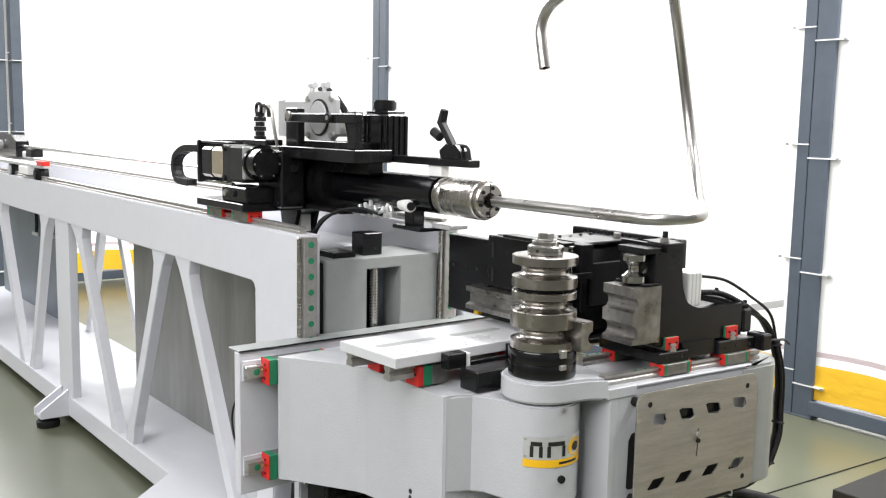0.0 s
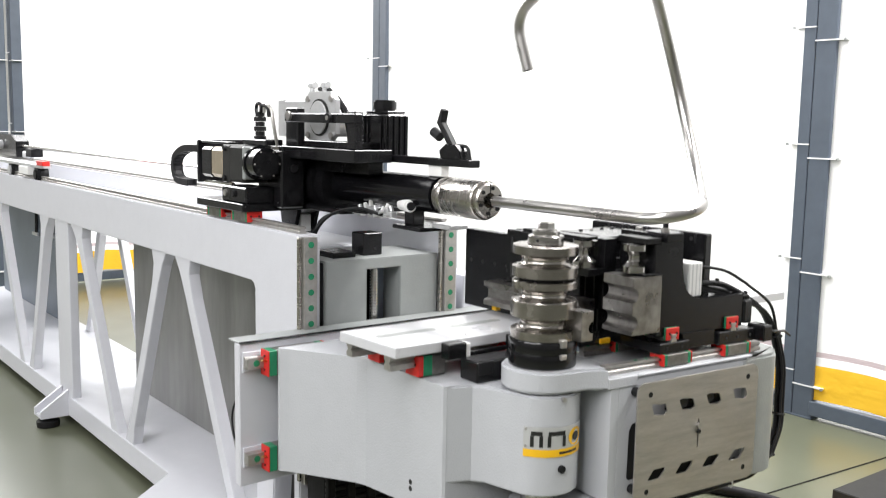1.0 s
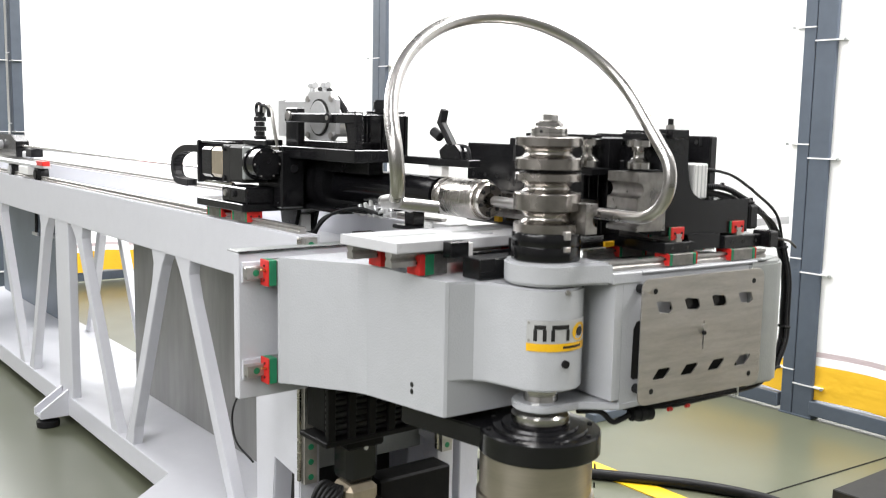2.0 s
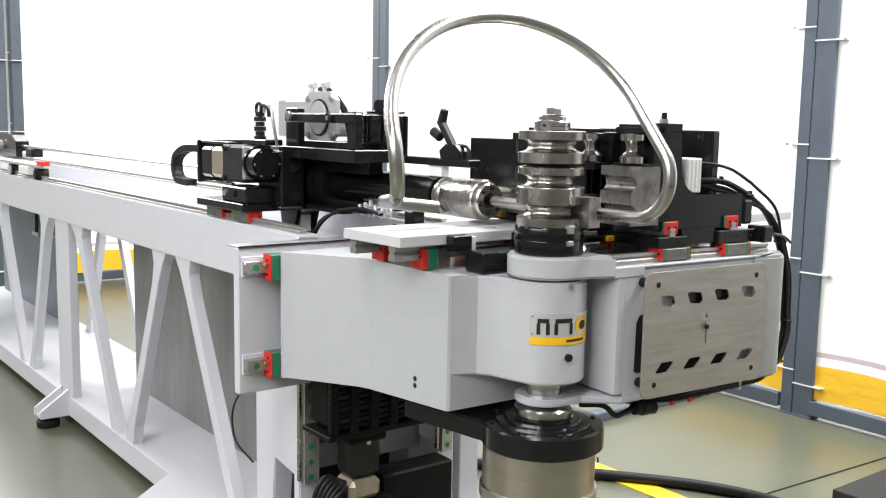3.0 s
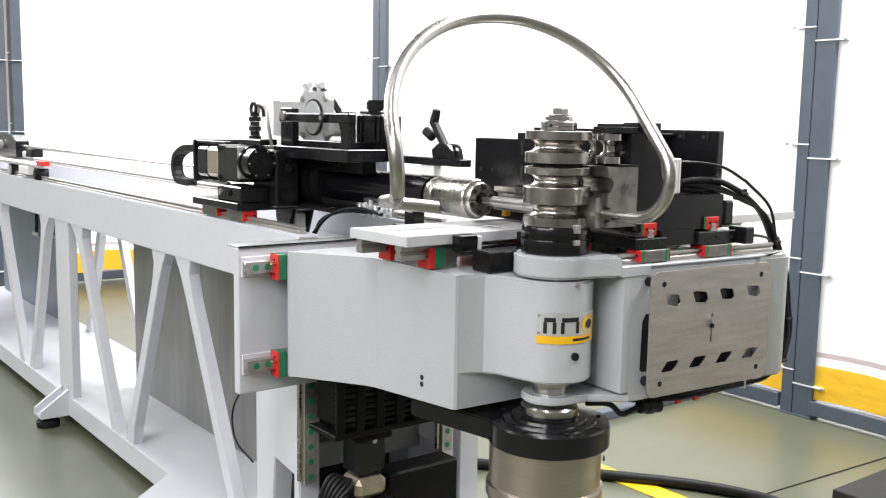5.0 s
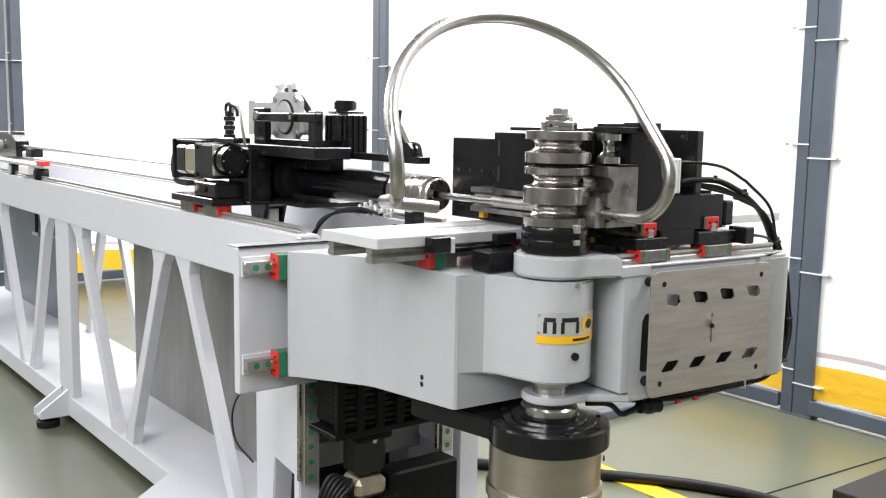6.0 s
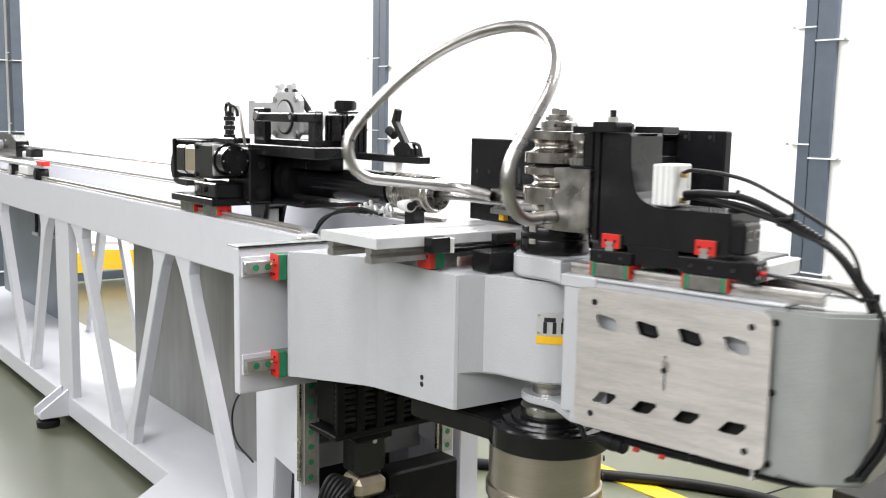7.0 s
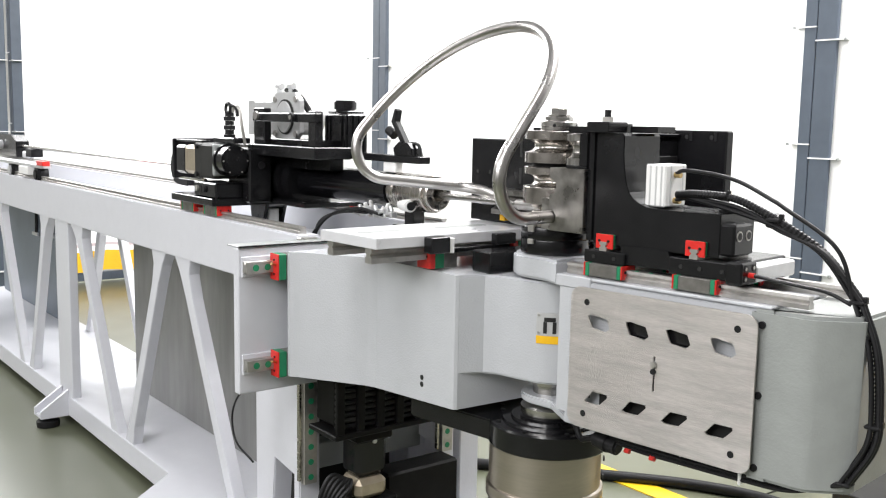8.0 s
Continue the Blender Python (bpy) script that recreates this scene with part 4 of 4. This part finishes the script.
part("end_cover", prism([(U + .4955, V - .112), (U + .580, V - .112), (U + .594, V - .110), (U + .606, V - .104), (U + .650, V - .066), (U + .655, V - .058), (U + .655, V + .09), (U + .5255, V + .09), (U + .5255, V - .1035), (U + .4955, V - .1035)], "z", .735, 1.015, .006), COVER, arm, "grey painted end cover", True)
for z in (.99, .875, .755):
    screw(arm, (U + .515, V - .112, z), (0, -1, 0), .006, .004)
# brushed cover plate on stand-offs with its cut-outs
P0, P1, Z0, Z1, PV = U + .147, U + .516, .745, 1.006, V - .128


def cover_plate():
    def rounded(x0, x1, z0, z1, r, n=5):
        o = []
        for cx, cz, a0 in ((x1 - r, z1 - r, 0), (x0 + r, z1 - r, 90), (x0 + r, z0 + r, 180), (x1 - r, z0 + r, 270)):
            for k in range(n + 1):
                a = math.radians(a0 + 90 * k / n)
                o.append((cx + r * math.cos(a), cz + r * math.sin(a)))
        return o
    cu = bpy.data.curves.new("cover_outline", "CURVE")
    cu.dimensions, cu.fill_mode, cu.extrude, cu.bevel_depth = "2D", "BOTH", .0014, .0004

    def loop(pts):
        s = cu.splines.new("POLY")
        s.points.add(len(pts) - 1)
        for q, p in zip(s.points, pts):
            q.co = (p[0], p[1], 0, 1)
        s.use_cyclic_u = True
    loop(rounded(P0, P1, Z0, Z1, .02))
    for x in (.210, .292, .374, .458):
        for z, s in ((.945, 1), (.806, -1)):
            loop([(U + x + a, z + c) for a, c in (((-.024, .0114), (-.015, .0143), (.018, .0100), (.025, -.0062), (.016, -.0143), (-.014, -.0105)) if s > 0 else
                                                   ((-.0254, -.009), (-.0082, .0109), (.0247, .0114), (.026, .0057), (.009, -.0114), (-.0185, -.0119)))])
    loop([(U + .328, .844), (U + .3325, .844), (U + .3325, .907), (U + .328, .907)])
    tmp = bpy.data.objects.new("cover_tmp", cu)
    me = tmp.to_mesh()
    b = bmesh.new()
    b.from_mesh(me)
    bmesh.ops.remove_doubles(b, verts=b.verts, dist=2e-5)
    tmp.to_mesh_clear()
    bpy.data.objects.remove(tmp)
    bmesh.ops.transform(b, verts=b.verts, matrix=Matrix.Translation((0, PV, 0)) @ Matrix.Rotation(radians(90), 4, "X"))
    return b


cov = part("cover_plate", cover_plate(), BRUSH, arm, "brushed stainless cover plate with diamond cut-outs")
for x in (U + .183, U + .482):
    for z in (.98, .772):
        part("stand_off", cyl((x - .02 if x < U + .3 else x, V - .1035, z + .004), (x - .02 if x < U + .3 else x, PV + .0018, z + .004), .010, 14), BLACKM, arm)
        part("bolt", cyl((x, PV - .0022, z), (x, PV - .0006, z), .006, 14), BLACKM, cov)
part("valve_stem", cyl((U + .330, PV - .006, .893), (U + .330, PV, .893), .006, 10), RAILM, cov)
part("valve_stem", cyl((U + .330, PV - .006, .88), (U + .330, PV, .88), .005, 10), BLACKM, cov)
# behind the cut-outs: a black box and a thin dark sheet
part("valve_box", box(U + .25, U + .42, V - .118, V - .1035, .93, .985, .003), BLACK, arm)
part("dark_sheet", box(U + .20, U + .47, V - .1045, V - .1035, .775, .92, .001), MOTOR, arm)
for v in (-.075, .075):
    r = part("arm_rail", guide_rail("x", U + (.098 if v < 0 else .172), U + .575, V + v, 1.019 if v > 0 else 1.0195, .018, .020), RAILM, arm, "polished guide rail on the arm")
    plugs(r, [(U + .19 + .03 * k, V + v, 1.039) for k in range(4)], (0, 0, 1), .004)
# hoses looped from the clamp under the arm
HOSES = ((.0040, 0), (.0066, 1), (.0042, 2), (.0036, 3), (.0040, 4))
RUN1, RUN2, RUN3 = [], [], []
S0, J1, J2, J3 = (.300, 1.190), (.495, 1.154), (.634, 1.035), (.645, .7545)
for r, k in HOSES:
    a, b = .0085 * math.cos(k * 1.4), .0085 * math.sin(k * 1.4)
    up = {3: [(.292, -.03, 1.216), (.325, -.042, 1.223), (.42, -.055, 1.213), (.500, -.058, 1.180)],
          1: [(.305, -.045, 1.180), (.345, -.046, 1.184), (.42, -.050, 1.181), (.495, -.0526, 1.154)],
          4: [(.478, -.045, 1.142), (.490, -.048, 1.140), (.500, -.050, 1.136)]}.get(k, [(.292, -.03, 1.168), (.33, -.040, 1.175), (.42, -.048, 1.168 - .004 * k), (.495, -.052, 1.143)])
    mid = [up[-1], (.575 + (.022 if k == 3 else a * .5), -.047 + b * .5, 1.105 + (.012 if k == 3 else 0)), (.634 + a, -.041 + b, 1.035)]
    low = [(.634 + a, -.041 + b, 1.035), (.664 + a, -.047 + b, .965), (.676 + a, -.052 + b, .88), (.676 + a, -.060 + b, .82), (.645 + a, -.071 + b, .7555)]
    end = [(.645 + a, -.071 + b, .7555), (.57, -.084 + b, .729 + a * .6), (.485, -.091 + b, .7253 + a * .6), (.3715, -.0946 + b, .724 + a * .6), (.27, -.09 + b, .722 + a * .6), (.17, -.06 + b, .722)]
    for pts, run in ((up, RUN1), (mid, RUN2), (low, RUN3), (end, None)):
        ob = part("hose", sweep(smooth_path([(U + x, V + y, z) for x, y, z in pts], 26 if k == 1 else 10), r, 10, ribs=.10 if k == 1 else 0), RUBBER, arm, "corrugated black hose" if k == 1 else "thin black hose", True)
        if run is not None:
            run.append(ob)
for x, y, z, m, run in ((.40, -.05, 1.184, BLACKM, RUN1), (.495, -.052, 1.152, BLACKM, RUN1), (.634, -.041, 1.035, BLACKM, RUN2), (.677, -.055, .85, BLACKM, RUN3), (.645, -.071, .7545, BLACKM, None),
                        (.485, -.091, .7253, TIE, None), (.3715, -.0946, .724, TIE, None)):
    flat = z < .74
    h = .012 if x > .45 else .008
    tie = box(U + x - (.003 if flat else h), U + x + (.003 if flat else h), V + y - h, V + y + h, z - (h if flat else .003), z + (h if flat else .003), .002)
    ob = part("hose_tie", tie, m, arm, "white cable tie" if m is TIE else "")
    if not flat:
        knot = part("tie_head", box(U + x + h * .6, U + x + h * .6 + .007, V + y - .004, V + y + .004, z + .002, z + .010, .001), BLACKM, arm)
        if run is not None:
            run += [ob, knot]
part("connector", cyl((U + .175, V - .08, .712), (U + .235, V - .085, .708), .015, 14, bev=.004), BLACKM, arm, "black cable connector", True)
part("connector_ring", cyl((U + .195, V - .0815, .711), (U + .212, V - .083, .710), .0175, 14, bev=.002), RUBBER, arm, "", True)
part("cable", sweep(smooth_path([(U + .06, V - .045, .728), (U + .11, V - .06, .722), (U + .135, V - .07, .700), (U + .155, V - .075, .703), (U + .175, V - .08, .712)], 8), .006, 10), RUBBER, arm, "black cable", True)
for x in (.262, .315):
    part("red_fitting", cyl((U + x, V - .105, .716), (U + x + .010, V - .105, .716), .0045, 10), RED, arm, "red push fitting")
# ---------------------------------------------------------------- clamp on the arm
clamp = thing("clamp_slide", (DX, DY, 1.05), "black clamp slide with grooved steel clamp die", "clamp slide")
for v in (-.075, .075):
    for x in (.189, .378):
        carriage(clamp, "x", U + x, V + v, 1.019, .086, .040, .0272, .003)
for x0, x1, z0, z1, xr in ((.140, .230, 1.0465, 1.070, .182), (.323, .4435, 1.0465, 1.076, .370)):
    part("base_block", box(U + x0, U + x1, V - .088, V + .10, z0, z1, .002), BLACK, clamp)
    for q in (.25, .75) if x0 < .2 else (.2, .5, .85):
        screw(clamp, (U + x0 + (x1 - x0) * q, V - .088, (z0 + z1) / 2), (0, -1, 0), .0038, .001, INK_HOLE)
    part("cross_rail", guide_rail("y", V - .0875, V + .09, U + xr, z1, .016, .017), RAILM, clamp)
    carriage(clamp, "y", V - .049, U + xr, z1, .07, .036, .030, .004)
part("base_web", prism([(U + .225, 1.050), (U + .328, 1.050), (U + .315, 1.083), (U + .215, 1.083)], "y", V - .080, V + .08), BLACK, clamp)
part("body", prism([(U + .1495, 1.081), (U + .411, 1.081), (U + .411, 1.154), (U + .285, 1.154), (U + .265, 1.156), (U + .2495, 1.161), (U + .2353, 1.1688), (U + .2255, 1.180), (U + .2189, 1.197), (U + .2135, 1.225), (U + .2115, 1.250), (U + .2115, 1.280), (U + .2075, 1.285), (U + .1495, 1.285)], "y", V - .075, V + .040, .0015), BLACK, clamp)
part("front_plate", box(U + .1365, U + .149, V - .080, V + .040, 1.086, 1.302, .001), BLACK, clamp, "tall thin black plate")
part("foot_plate", box(U + .385, U + .4105, V - .04, V + .03, 1.1545, 1.160, .001), BLACKM, clamp)
tail_block = part("tail_block", box(U + .4115, U + .440, V - .080, V - .018, 1.086, 1.140, .004), BLACK, clamp)
for v in (-.064, -.034):
    part("socket_screw", cyl((U + .440, V + v, 1.120), (U + .4415, V + v, 1.120), .009, 16), RAILM, tail_block)
    part("socket", cyl((U + .4415, V + v, 1.120), (U + .4422, V + v, 1.120), .0065, 12), INK_HOLE, tail_block)
end_block = part("end_block", box(U + .4438, U + .474, V - .112, V - .062, 1.046, 1.083, .003), BLACK, clamp, "black end block with screws")
for v, z in ((-.100, 1.073), (-.074, 1.073), (-.100, 1.056)):
    part("socket_screw", cyl((U + .474, V + v, z), (U + .4752, V + v, z), .0055, 12), BLACKM, end_block)
    part("socket", cyl((U + .4752, V + v, z), (U + .4756, V + v, z), .003, 8), RAILM, end_block)
part("top_cap", box(U + .140, U + .190, V - .095, V - .035, 1.2865, 1.305, .002), BLACK, clamp)
part("top_rail", box(U + .191, U + .250, V - .03, V + .03, 1.2865, 1.298, .001), BLACK, clamp)
part("stud", cyl((U + .165, V - .064, 1.305), (U + .165, V - .064, 1.327), .006, 12), BLACKM, clamp)
part("stud_nut", cyl((U + .165, V - .064, 1.305), (U + .165, V - .064, 1.314), .010, 6), RAILM, clamp)
# clamp die with two grooves
GX = U + .054
g = [(GX, 1.097), (GX, 1.106)] + [(GX + .0155 * math.cos(math.radians(a)), TZ + .0155 * math.sin(math.radians(a))) for a in range(-80, 81, 16)] + [(GX, 1.140), (GX, 1.165)] + \
    [(GX + .0155 * math.cos(math.radians(a)), 1.181 + .0155 * math.sin(math.radians(a))) for a in range(-80, 81, 16)] + [(GX, 1.198), (GX, 1.217), (U + .136, 1.217), (U + .136, 1.097)]
part("clamp_die", prism(g, "y", V - .090, V + .0, .001), CLAMPST, clamp, "steel clamp die with two grooves")
roller(clamp, U + .092, V - .050)
part("roller_bracket", box(U + .088, U + .136, V - .085, V + .0, 1.2175, 1.2225, .001), BLACK, clamp)
part("roller_bracket", box(U + .0907, U + .136, V - .085, V + .0, 1.2835, 1.296, .001), BLACK, clamp)
part("bracket_plate", box(U + .1185, U + .136, V - .085, V + .0, 1.223, 1.283, .001), BLACK, clamp)
# clamping cylinder
cc = part("air_cylinder", box(U + .249, U + .291, V - .060, V + .008, 1.157, 1.232, .0025), WHITEPL, clamp, "short white clamping cylinder")
for x in (.258, .270, .281):
    part("groove", box(U + x, U + x + .003, V - .0606, V - .060, 1.159, 1.230, 0), ALU, cc)
for v in (-.045, -.006):
    part("groove", box(U + .291, U + .2916, V + v, V + v + .003, 1.159, 1.230, 0), ALU, cc)
for z in (1.168, 1.214):
    part("fitting", cyl((U + .291, V - .03, z), (U + .303, V - .03, z), .0055, 10), BRASS, cc, "brass hose fitting")
mc = part("mini_cylinder", box(U + .446, U + .474, V - .0615, V + .075, 1.0465, 1.074, .003), ALU, clamp, "small aluminium cylinder")
for v in (-.03, .03):
    part("groove", box(U + .4465, U + .4715, V + v, V + v + .003, 1.0738, 1.0743, 0), COVER, mc)
part("orange_fitting", cyl((U + .474, V - .088, 1.062), (U + .484, V - .088, 1.062), .0045, 10), RED, mc, "orange-red push fitting")
part("hose", sweep(smooth_path([(U + .484, V - .088, 1.062), (U + .51, V - .088, 1.060), (U + .55, V - .075, 1.054), (U + .59, V - .055, 1.046), (U + .625, V - .045, 1.03)], 8), .0032, 8), RUBBER, mc, "thin black hose", True)

# ---------------------------------------------------------------- the tube that is bent
tube = thing("bent_tube", (TX, DY, TZ), "drawn bare steel tube bent into a loop", "steel tube")

TUBE_STEPS = [("line", 0.1613, 0), ("bend", 0.0767, 2.2629), ("line", 0.1185, 0), ("turn", 1.4497, 0), ("bend", 0.2182, 1.4634), ("turn", -0.0365, 0),
              ("bend", 0.3223, 1.4778), ("turn", -1.2350, 0), ("bend", 0.0703, 2.1435), ("turn", 1.7606, 0), ("line", 0.1681, 0), ("bend", 0.0613, 1.3132), ("line", 0.0671, 0)]


def tube_path():
    """Centre line of the finished part, from the clamp forward, lying flat before it is turned."""
    pos, d, n = Vector((0, 0, 0)), Vector((0, -1, 0)), Vector((0, 0, 1))
    out = [pos.copy()]
    for kind, a, b in TUBE_STEPS:
        if kind == "line":
            for k in range(4):
                out.append(pos + d * a * (k + 1) / 4)
            pos = out[-1].copy()
        elif kind == "turn":
            n = n * math.cos(a) + d.cross(n) * math.sin(a)
        else:
            c, d0, n0 = pos + n * a, d.copy(), n.copy()
            m = max(8, int(b / .06))
            for k in range(1, m + 1):
                t = b * k / m
                out.append(c - n0 * a * math.cos(t) + d0 * a * math.sin(t))
            pos, d, n = out[-1].copy(), d0 * math.cos(b) + n0 * math.sin(b), n0 * math.cos(b) - d0 * math.sin(b)
    return out


TT = Vector((TX, DY, TZ))
front_piece = part("front_piece", sweep([TT + p for p in tube_path()], TR, 24, wall=.0016), TUBE, tube, "", True)
BEND = radians(83.15)
NSEG = 12
STEP = BEND / NSEG
rear_piece = part("rear_piece", sweep([(TX, DY + CLR * BEND, TZ), (TX, 1.55, TZ), (TX, 1.61, TZ), (TX, 1.665, TZ)], TR, 24, wall=.0016), TUBE, tube, "", True)
arcs = []
for k in range(NSEG):
    # a slice of the new bend, planned just before the tangent line
    pts = [(DX + CLR * math.cos(STEP * 1.04 * j / 3), DY + CLR * math.sin(STEP * 1.04 * j / 3), TZ) for j in range(4)]
    arcs.append(part("bend_slice", sweep(pts, TR, 24, wall=.0016), TUBE, tube, "", True))

# ---------------------------------------------------------------- loose floor hose, low bench
fh = tagged(part("floor_hose", sweep(smooth_path([(2.0, 3.0, .02), (2.35, 2.62, .02), (2.62, 2.30, .02), (2.80, 2.05, .02), (2.88, 1.8, .02), (2.85, 1.4, .02)], 10), .02, 14), RUBBER, None, "", True),
            "thick black rubber hose lying on the floor", "hose")
bench = thing("low_stand", (3.2, 1.4, 0), "low dark grey steel stand on the floor", "stand")
part("top", box(2.86, 3.75, 1.15, 1.61, .08, .14, .003), MOTOR, bench)
for x in (2.88, 3.68):
    part("leg", box(x, x + .05, 1.18, 1.57, 0, .08, .003), MOTOR, bench)
lh = thing("frame_cable", (1.17, 2.4, .5), "thin black cable looped beside the frame leg", "cable")
part("cable", sweep(smooth_path([(1.172, 2.36, .56), (1.165, 2.43, .53), (1.165, 2.475, .46), (1.165, 2.45, .39), (1.172, 2.36, .355)], 10), .003, 8), RUBBER, lh, "", True)

# ---------------------------------------------------------------- movement
LIFT = [(0, -.248), (.8, -.248), (.9, -.242), (1.0, -.227), (1.1, -.212), (1.2, -.196), (1.3, -.178), (1.4, -.157), (1.5, -.133), (1.6, -.108), (1.7, -.081),
        (1.8, -.055), (1.9, -.031), (2.0, -.012), (2.1, -.002), (2.2, 0), (8, 0)]
CROSS = [(0, -.026), (2.6, -.026), (3.0, -.018), (3.25, -.012), (3.5, -.006), (3.75, -.001), (3.9, 0), (8, 0)]
CLAMP = [(0, .106), (2.6, .106), (2.8, .097), (3.0, .079), (3.5, .028), (3.8, .004), (4.0, 0), (8, 0)]
PRESS = [(0, 0), (4.9, 0), (5.1, -.008), (5.6, -.058), (5.9, -.070), (6.1, -.075), (8, -.075)]
FEED = [(0, 0), (4.75, 0), (4.9, .012), (5.2, .085), (5.5, .165), (5.65, .187), (5.8, .193), (8, .193)]
ARM = [(0, 0), (6.2, 0), (6.3, .8), (6.4, 3.5), (6.5, 9), (6.6, 22), (6.7, 34), (6.8, 49), (6.9, 62), (7.0, 75), (7.05, 77.6), (7.1, 78.5), (7.2, 78.7), (8, 78.7)]
DRAWN = [(0, .068), (.1, .058), (.2, .044), (.3, .030), (.4, .016), (.5, .006), (.6, .001), (.7, 0), (8, 0)]
ROLL0, ROLL1 = -1.5121, -0.0342
TURN = [(0, 0), (.8, 0), (.9, .02), (1.0, .11), (1.1, .21), (1.2, .33), (1.3, .434), (1.4, .55), (1.5, .655), (1.6, .77), (1.7, .86), (1.85, .95), (2.0, 1.0), (8, 1.0)]


def at_time(rows, t):
    for (a, x), (b, y) in zip(rows, rows[1:]):
        if t <= b:
            return x + (y - x) * ((t - a) / (b - a))
    return rows[-1][1]


def times(*tables):
    return sorted({t for tab in tables for t, _ in tab})


ARM_YAW = radians(-4.45)
# the arm starts that much ahead of the tube, so the tube turns further
DRAW = 83.15 / 78.7


def motions():
    o = ORIG
    walk(lift, [(t, Matrix.Translation(o[lift.name] + Vector((0, 0, z)))) for t, z in LIFT])
    ts = times(LIFT, CROSS)
    walk(head, [(t, Matrix.Translation(o[head.name] + Vector((at_time(CROSS, t), 0, at_time(LIFT, t))))) for t in ts])
    walk(lower, [(t, Matrix.Translation(o[lower.name] + Vector((at_time(CROSS, t), 0, at_time(LIFT, t))))) for t in ts])
    ts = times(LIFT, CROSS, PRESS)
    walk(ps, [(t, Matrix.Translation(o[ps.name] + Vector((at_time(CROSS, t) + at_time(PRESS, t), 0, at_time(LIFT, t))))) for t in ts])
    ts = times(LIFT, CROSS, PRESS, ARM, DRAWN)
    walk(pd, [(t, Matrix.Translation(o[pd.name] + Vector((at_time(CROSS, t) + at_time(PRESS, t), at_time(DRAWN, t) - CLR * radians(at_time(ARM, t)), at_time(LIFT, t))))) for t in ts])
    ts = times(LIFT, CROSS, ARM, CLAMP)

    def base(ob, t, yaw, slide=0.0):
        return Matrix.Translation(o[ob.name] + Vector((at_time(CROSS, t), 0, at_time(LIFT, t)))) @ Matrix.Rotation(yaw - radians(at_time(ARM, t)), 4, "Z") @ Matrix.Translation((slide, 0, 0))
    # hose runs: three links between the clamp, two joints and the arm
    def links(t):
        c = at_time(CLAMP, t)
        q3 = -math.asin(min(.5, .47 * c / .28))
        j3 = Vector(J3)
        j2 = j3 + Matrix.Rotation(q3, 2) @ (Vector(J2) - j3)
        s1 = Vector(S0) + Vector((.45 * c, 0))
        l1, l2 = (Vector(J1) - Vector(S0)).length, (Vector(J2) - Vector(J1)).length
        d = j2 - s1
        dist = min(d.length, l1 + l2 - 1e-5)
        lift_angle = math.acos(max(-1, min(1, (l1 * l1 + dist * dist - l2 * l2) / (2 * l1 * dist))))
        a1 = math.atan2(d.y, d.x) + lift_angle
        j1 = s1 + Vector((math.cos(a1), math.sin(a1))) * l1
        out = []
        for old_a, old_b, new_a, new_b in ((S0, J1, s1, j1), (J1, J2, j1, j2), (J3, J2, j3, j2)):
            o0, n0 = Vector(old_b) - Vector(old_a), new_b - new_a
            turn = math.atan2(n0.y, n0.x) - math.atan2(o0.y, o0.x)
            at = Vector((DX + old_a[0], DY, old_a[1])) - o[arm.name]
            to = Vector((DX + new_a[0], DY, new_a[1])) - o[arm.name]
            out.append(Matrix.Translation(to) @ Matrix.Rotation(-turn, 4, "Y") @ Matrix.Translation(-at))
        return out
    steps = [(t, links(t)) for t, _ in CLAMP]
    for n, run in enumerate((RUN1, RUN2, RUN3)):
        for ob in run:
            walk(ob, [(t, m[n]) for t, m in steps])
    walk(die, [(t, base(die, t, 0)) for t in ts])
    walk(arm, [(t, base(arm, t, ARM_YAW)) for t in ts])
    walk(clamp, [(t, base(clamp, t, ARM_YAW, at_time(CLAMP, t))) for t in ts])
    walk(feed, [(t, Matrix.Translation(o[feed.name] + Vector((0, y, 0)))) for t, y in FEED])
    walk(tube, [(t, Matrix.Translation(TT) @ Matrix.Rotation(-(ROLL0 + (ROLL1 - ROLL0) * f), 4, "Y")) for t, f in TURN])
    # pieces of the tube turn about the die's upright axis, in the tube's own turned space
    turned = Matrix.Rotation(-ROLL1, 4, "Y")

    def own(m):
        return turned.inverted() @ m @ turned

    def about_die(angle):
        c = Vector((DX, DY, TZ)) - TT
        return Matrix.Translation(c) @ Matrix.Rotation(-angle, 4, "Z") @ Matrix.Translation(-c)
    walk(front_piece, [(t, own(about_die(radians(a) * DRAW))) for t, a in ARM])
    walk(rear_piece, [(t, own(Matrix.Translation((0, -CLR * radians(a) * DRAW, 0)))) for t, a in ARM])
    for k, ob in enumerate(arcs):
        rows = []
        for t, a in ARM:
            done = radians(a) * DRAW - k * STEP
            m = about_die(done) if done > 0 else Matrix.Translation((0, -CLR * done, 0))
            rows.append((t, turned.inverted() @ m))
        walk(ob, rows)


motions()
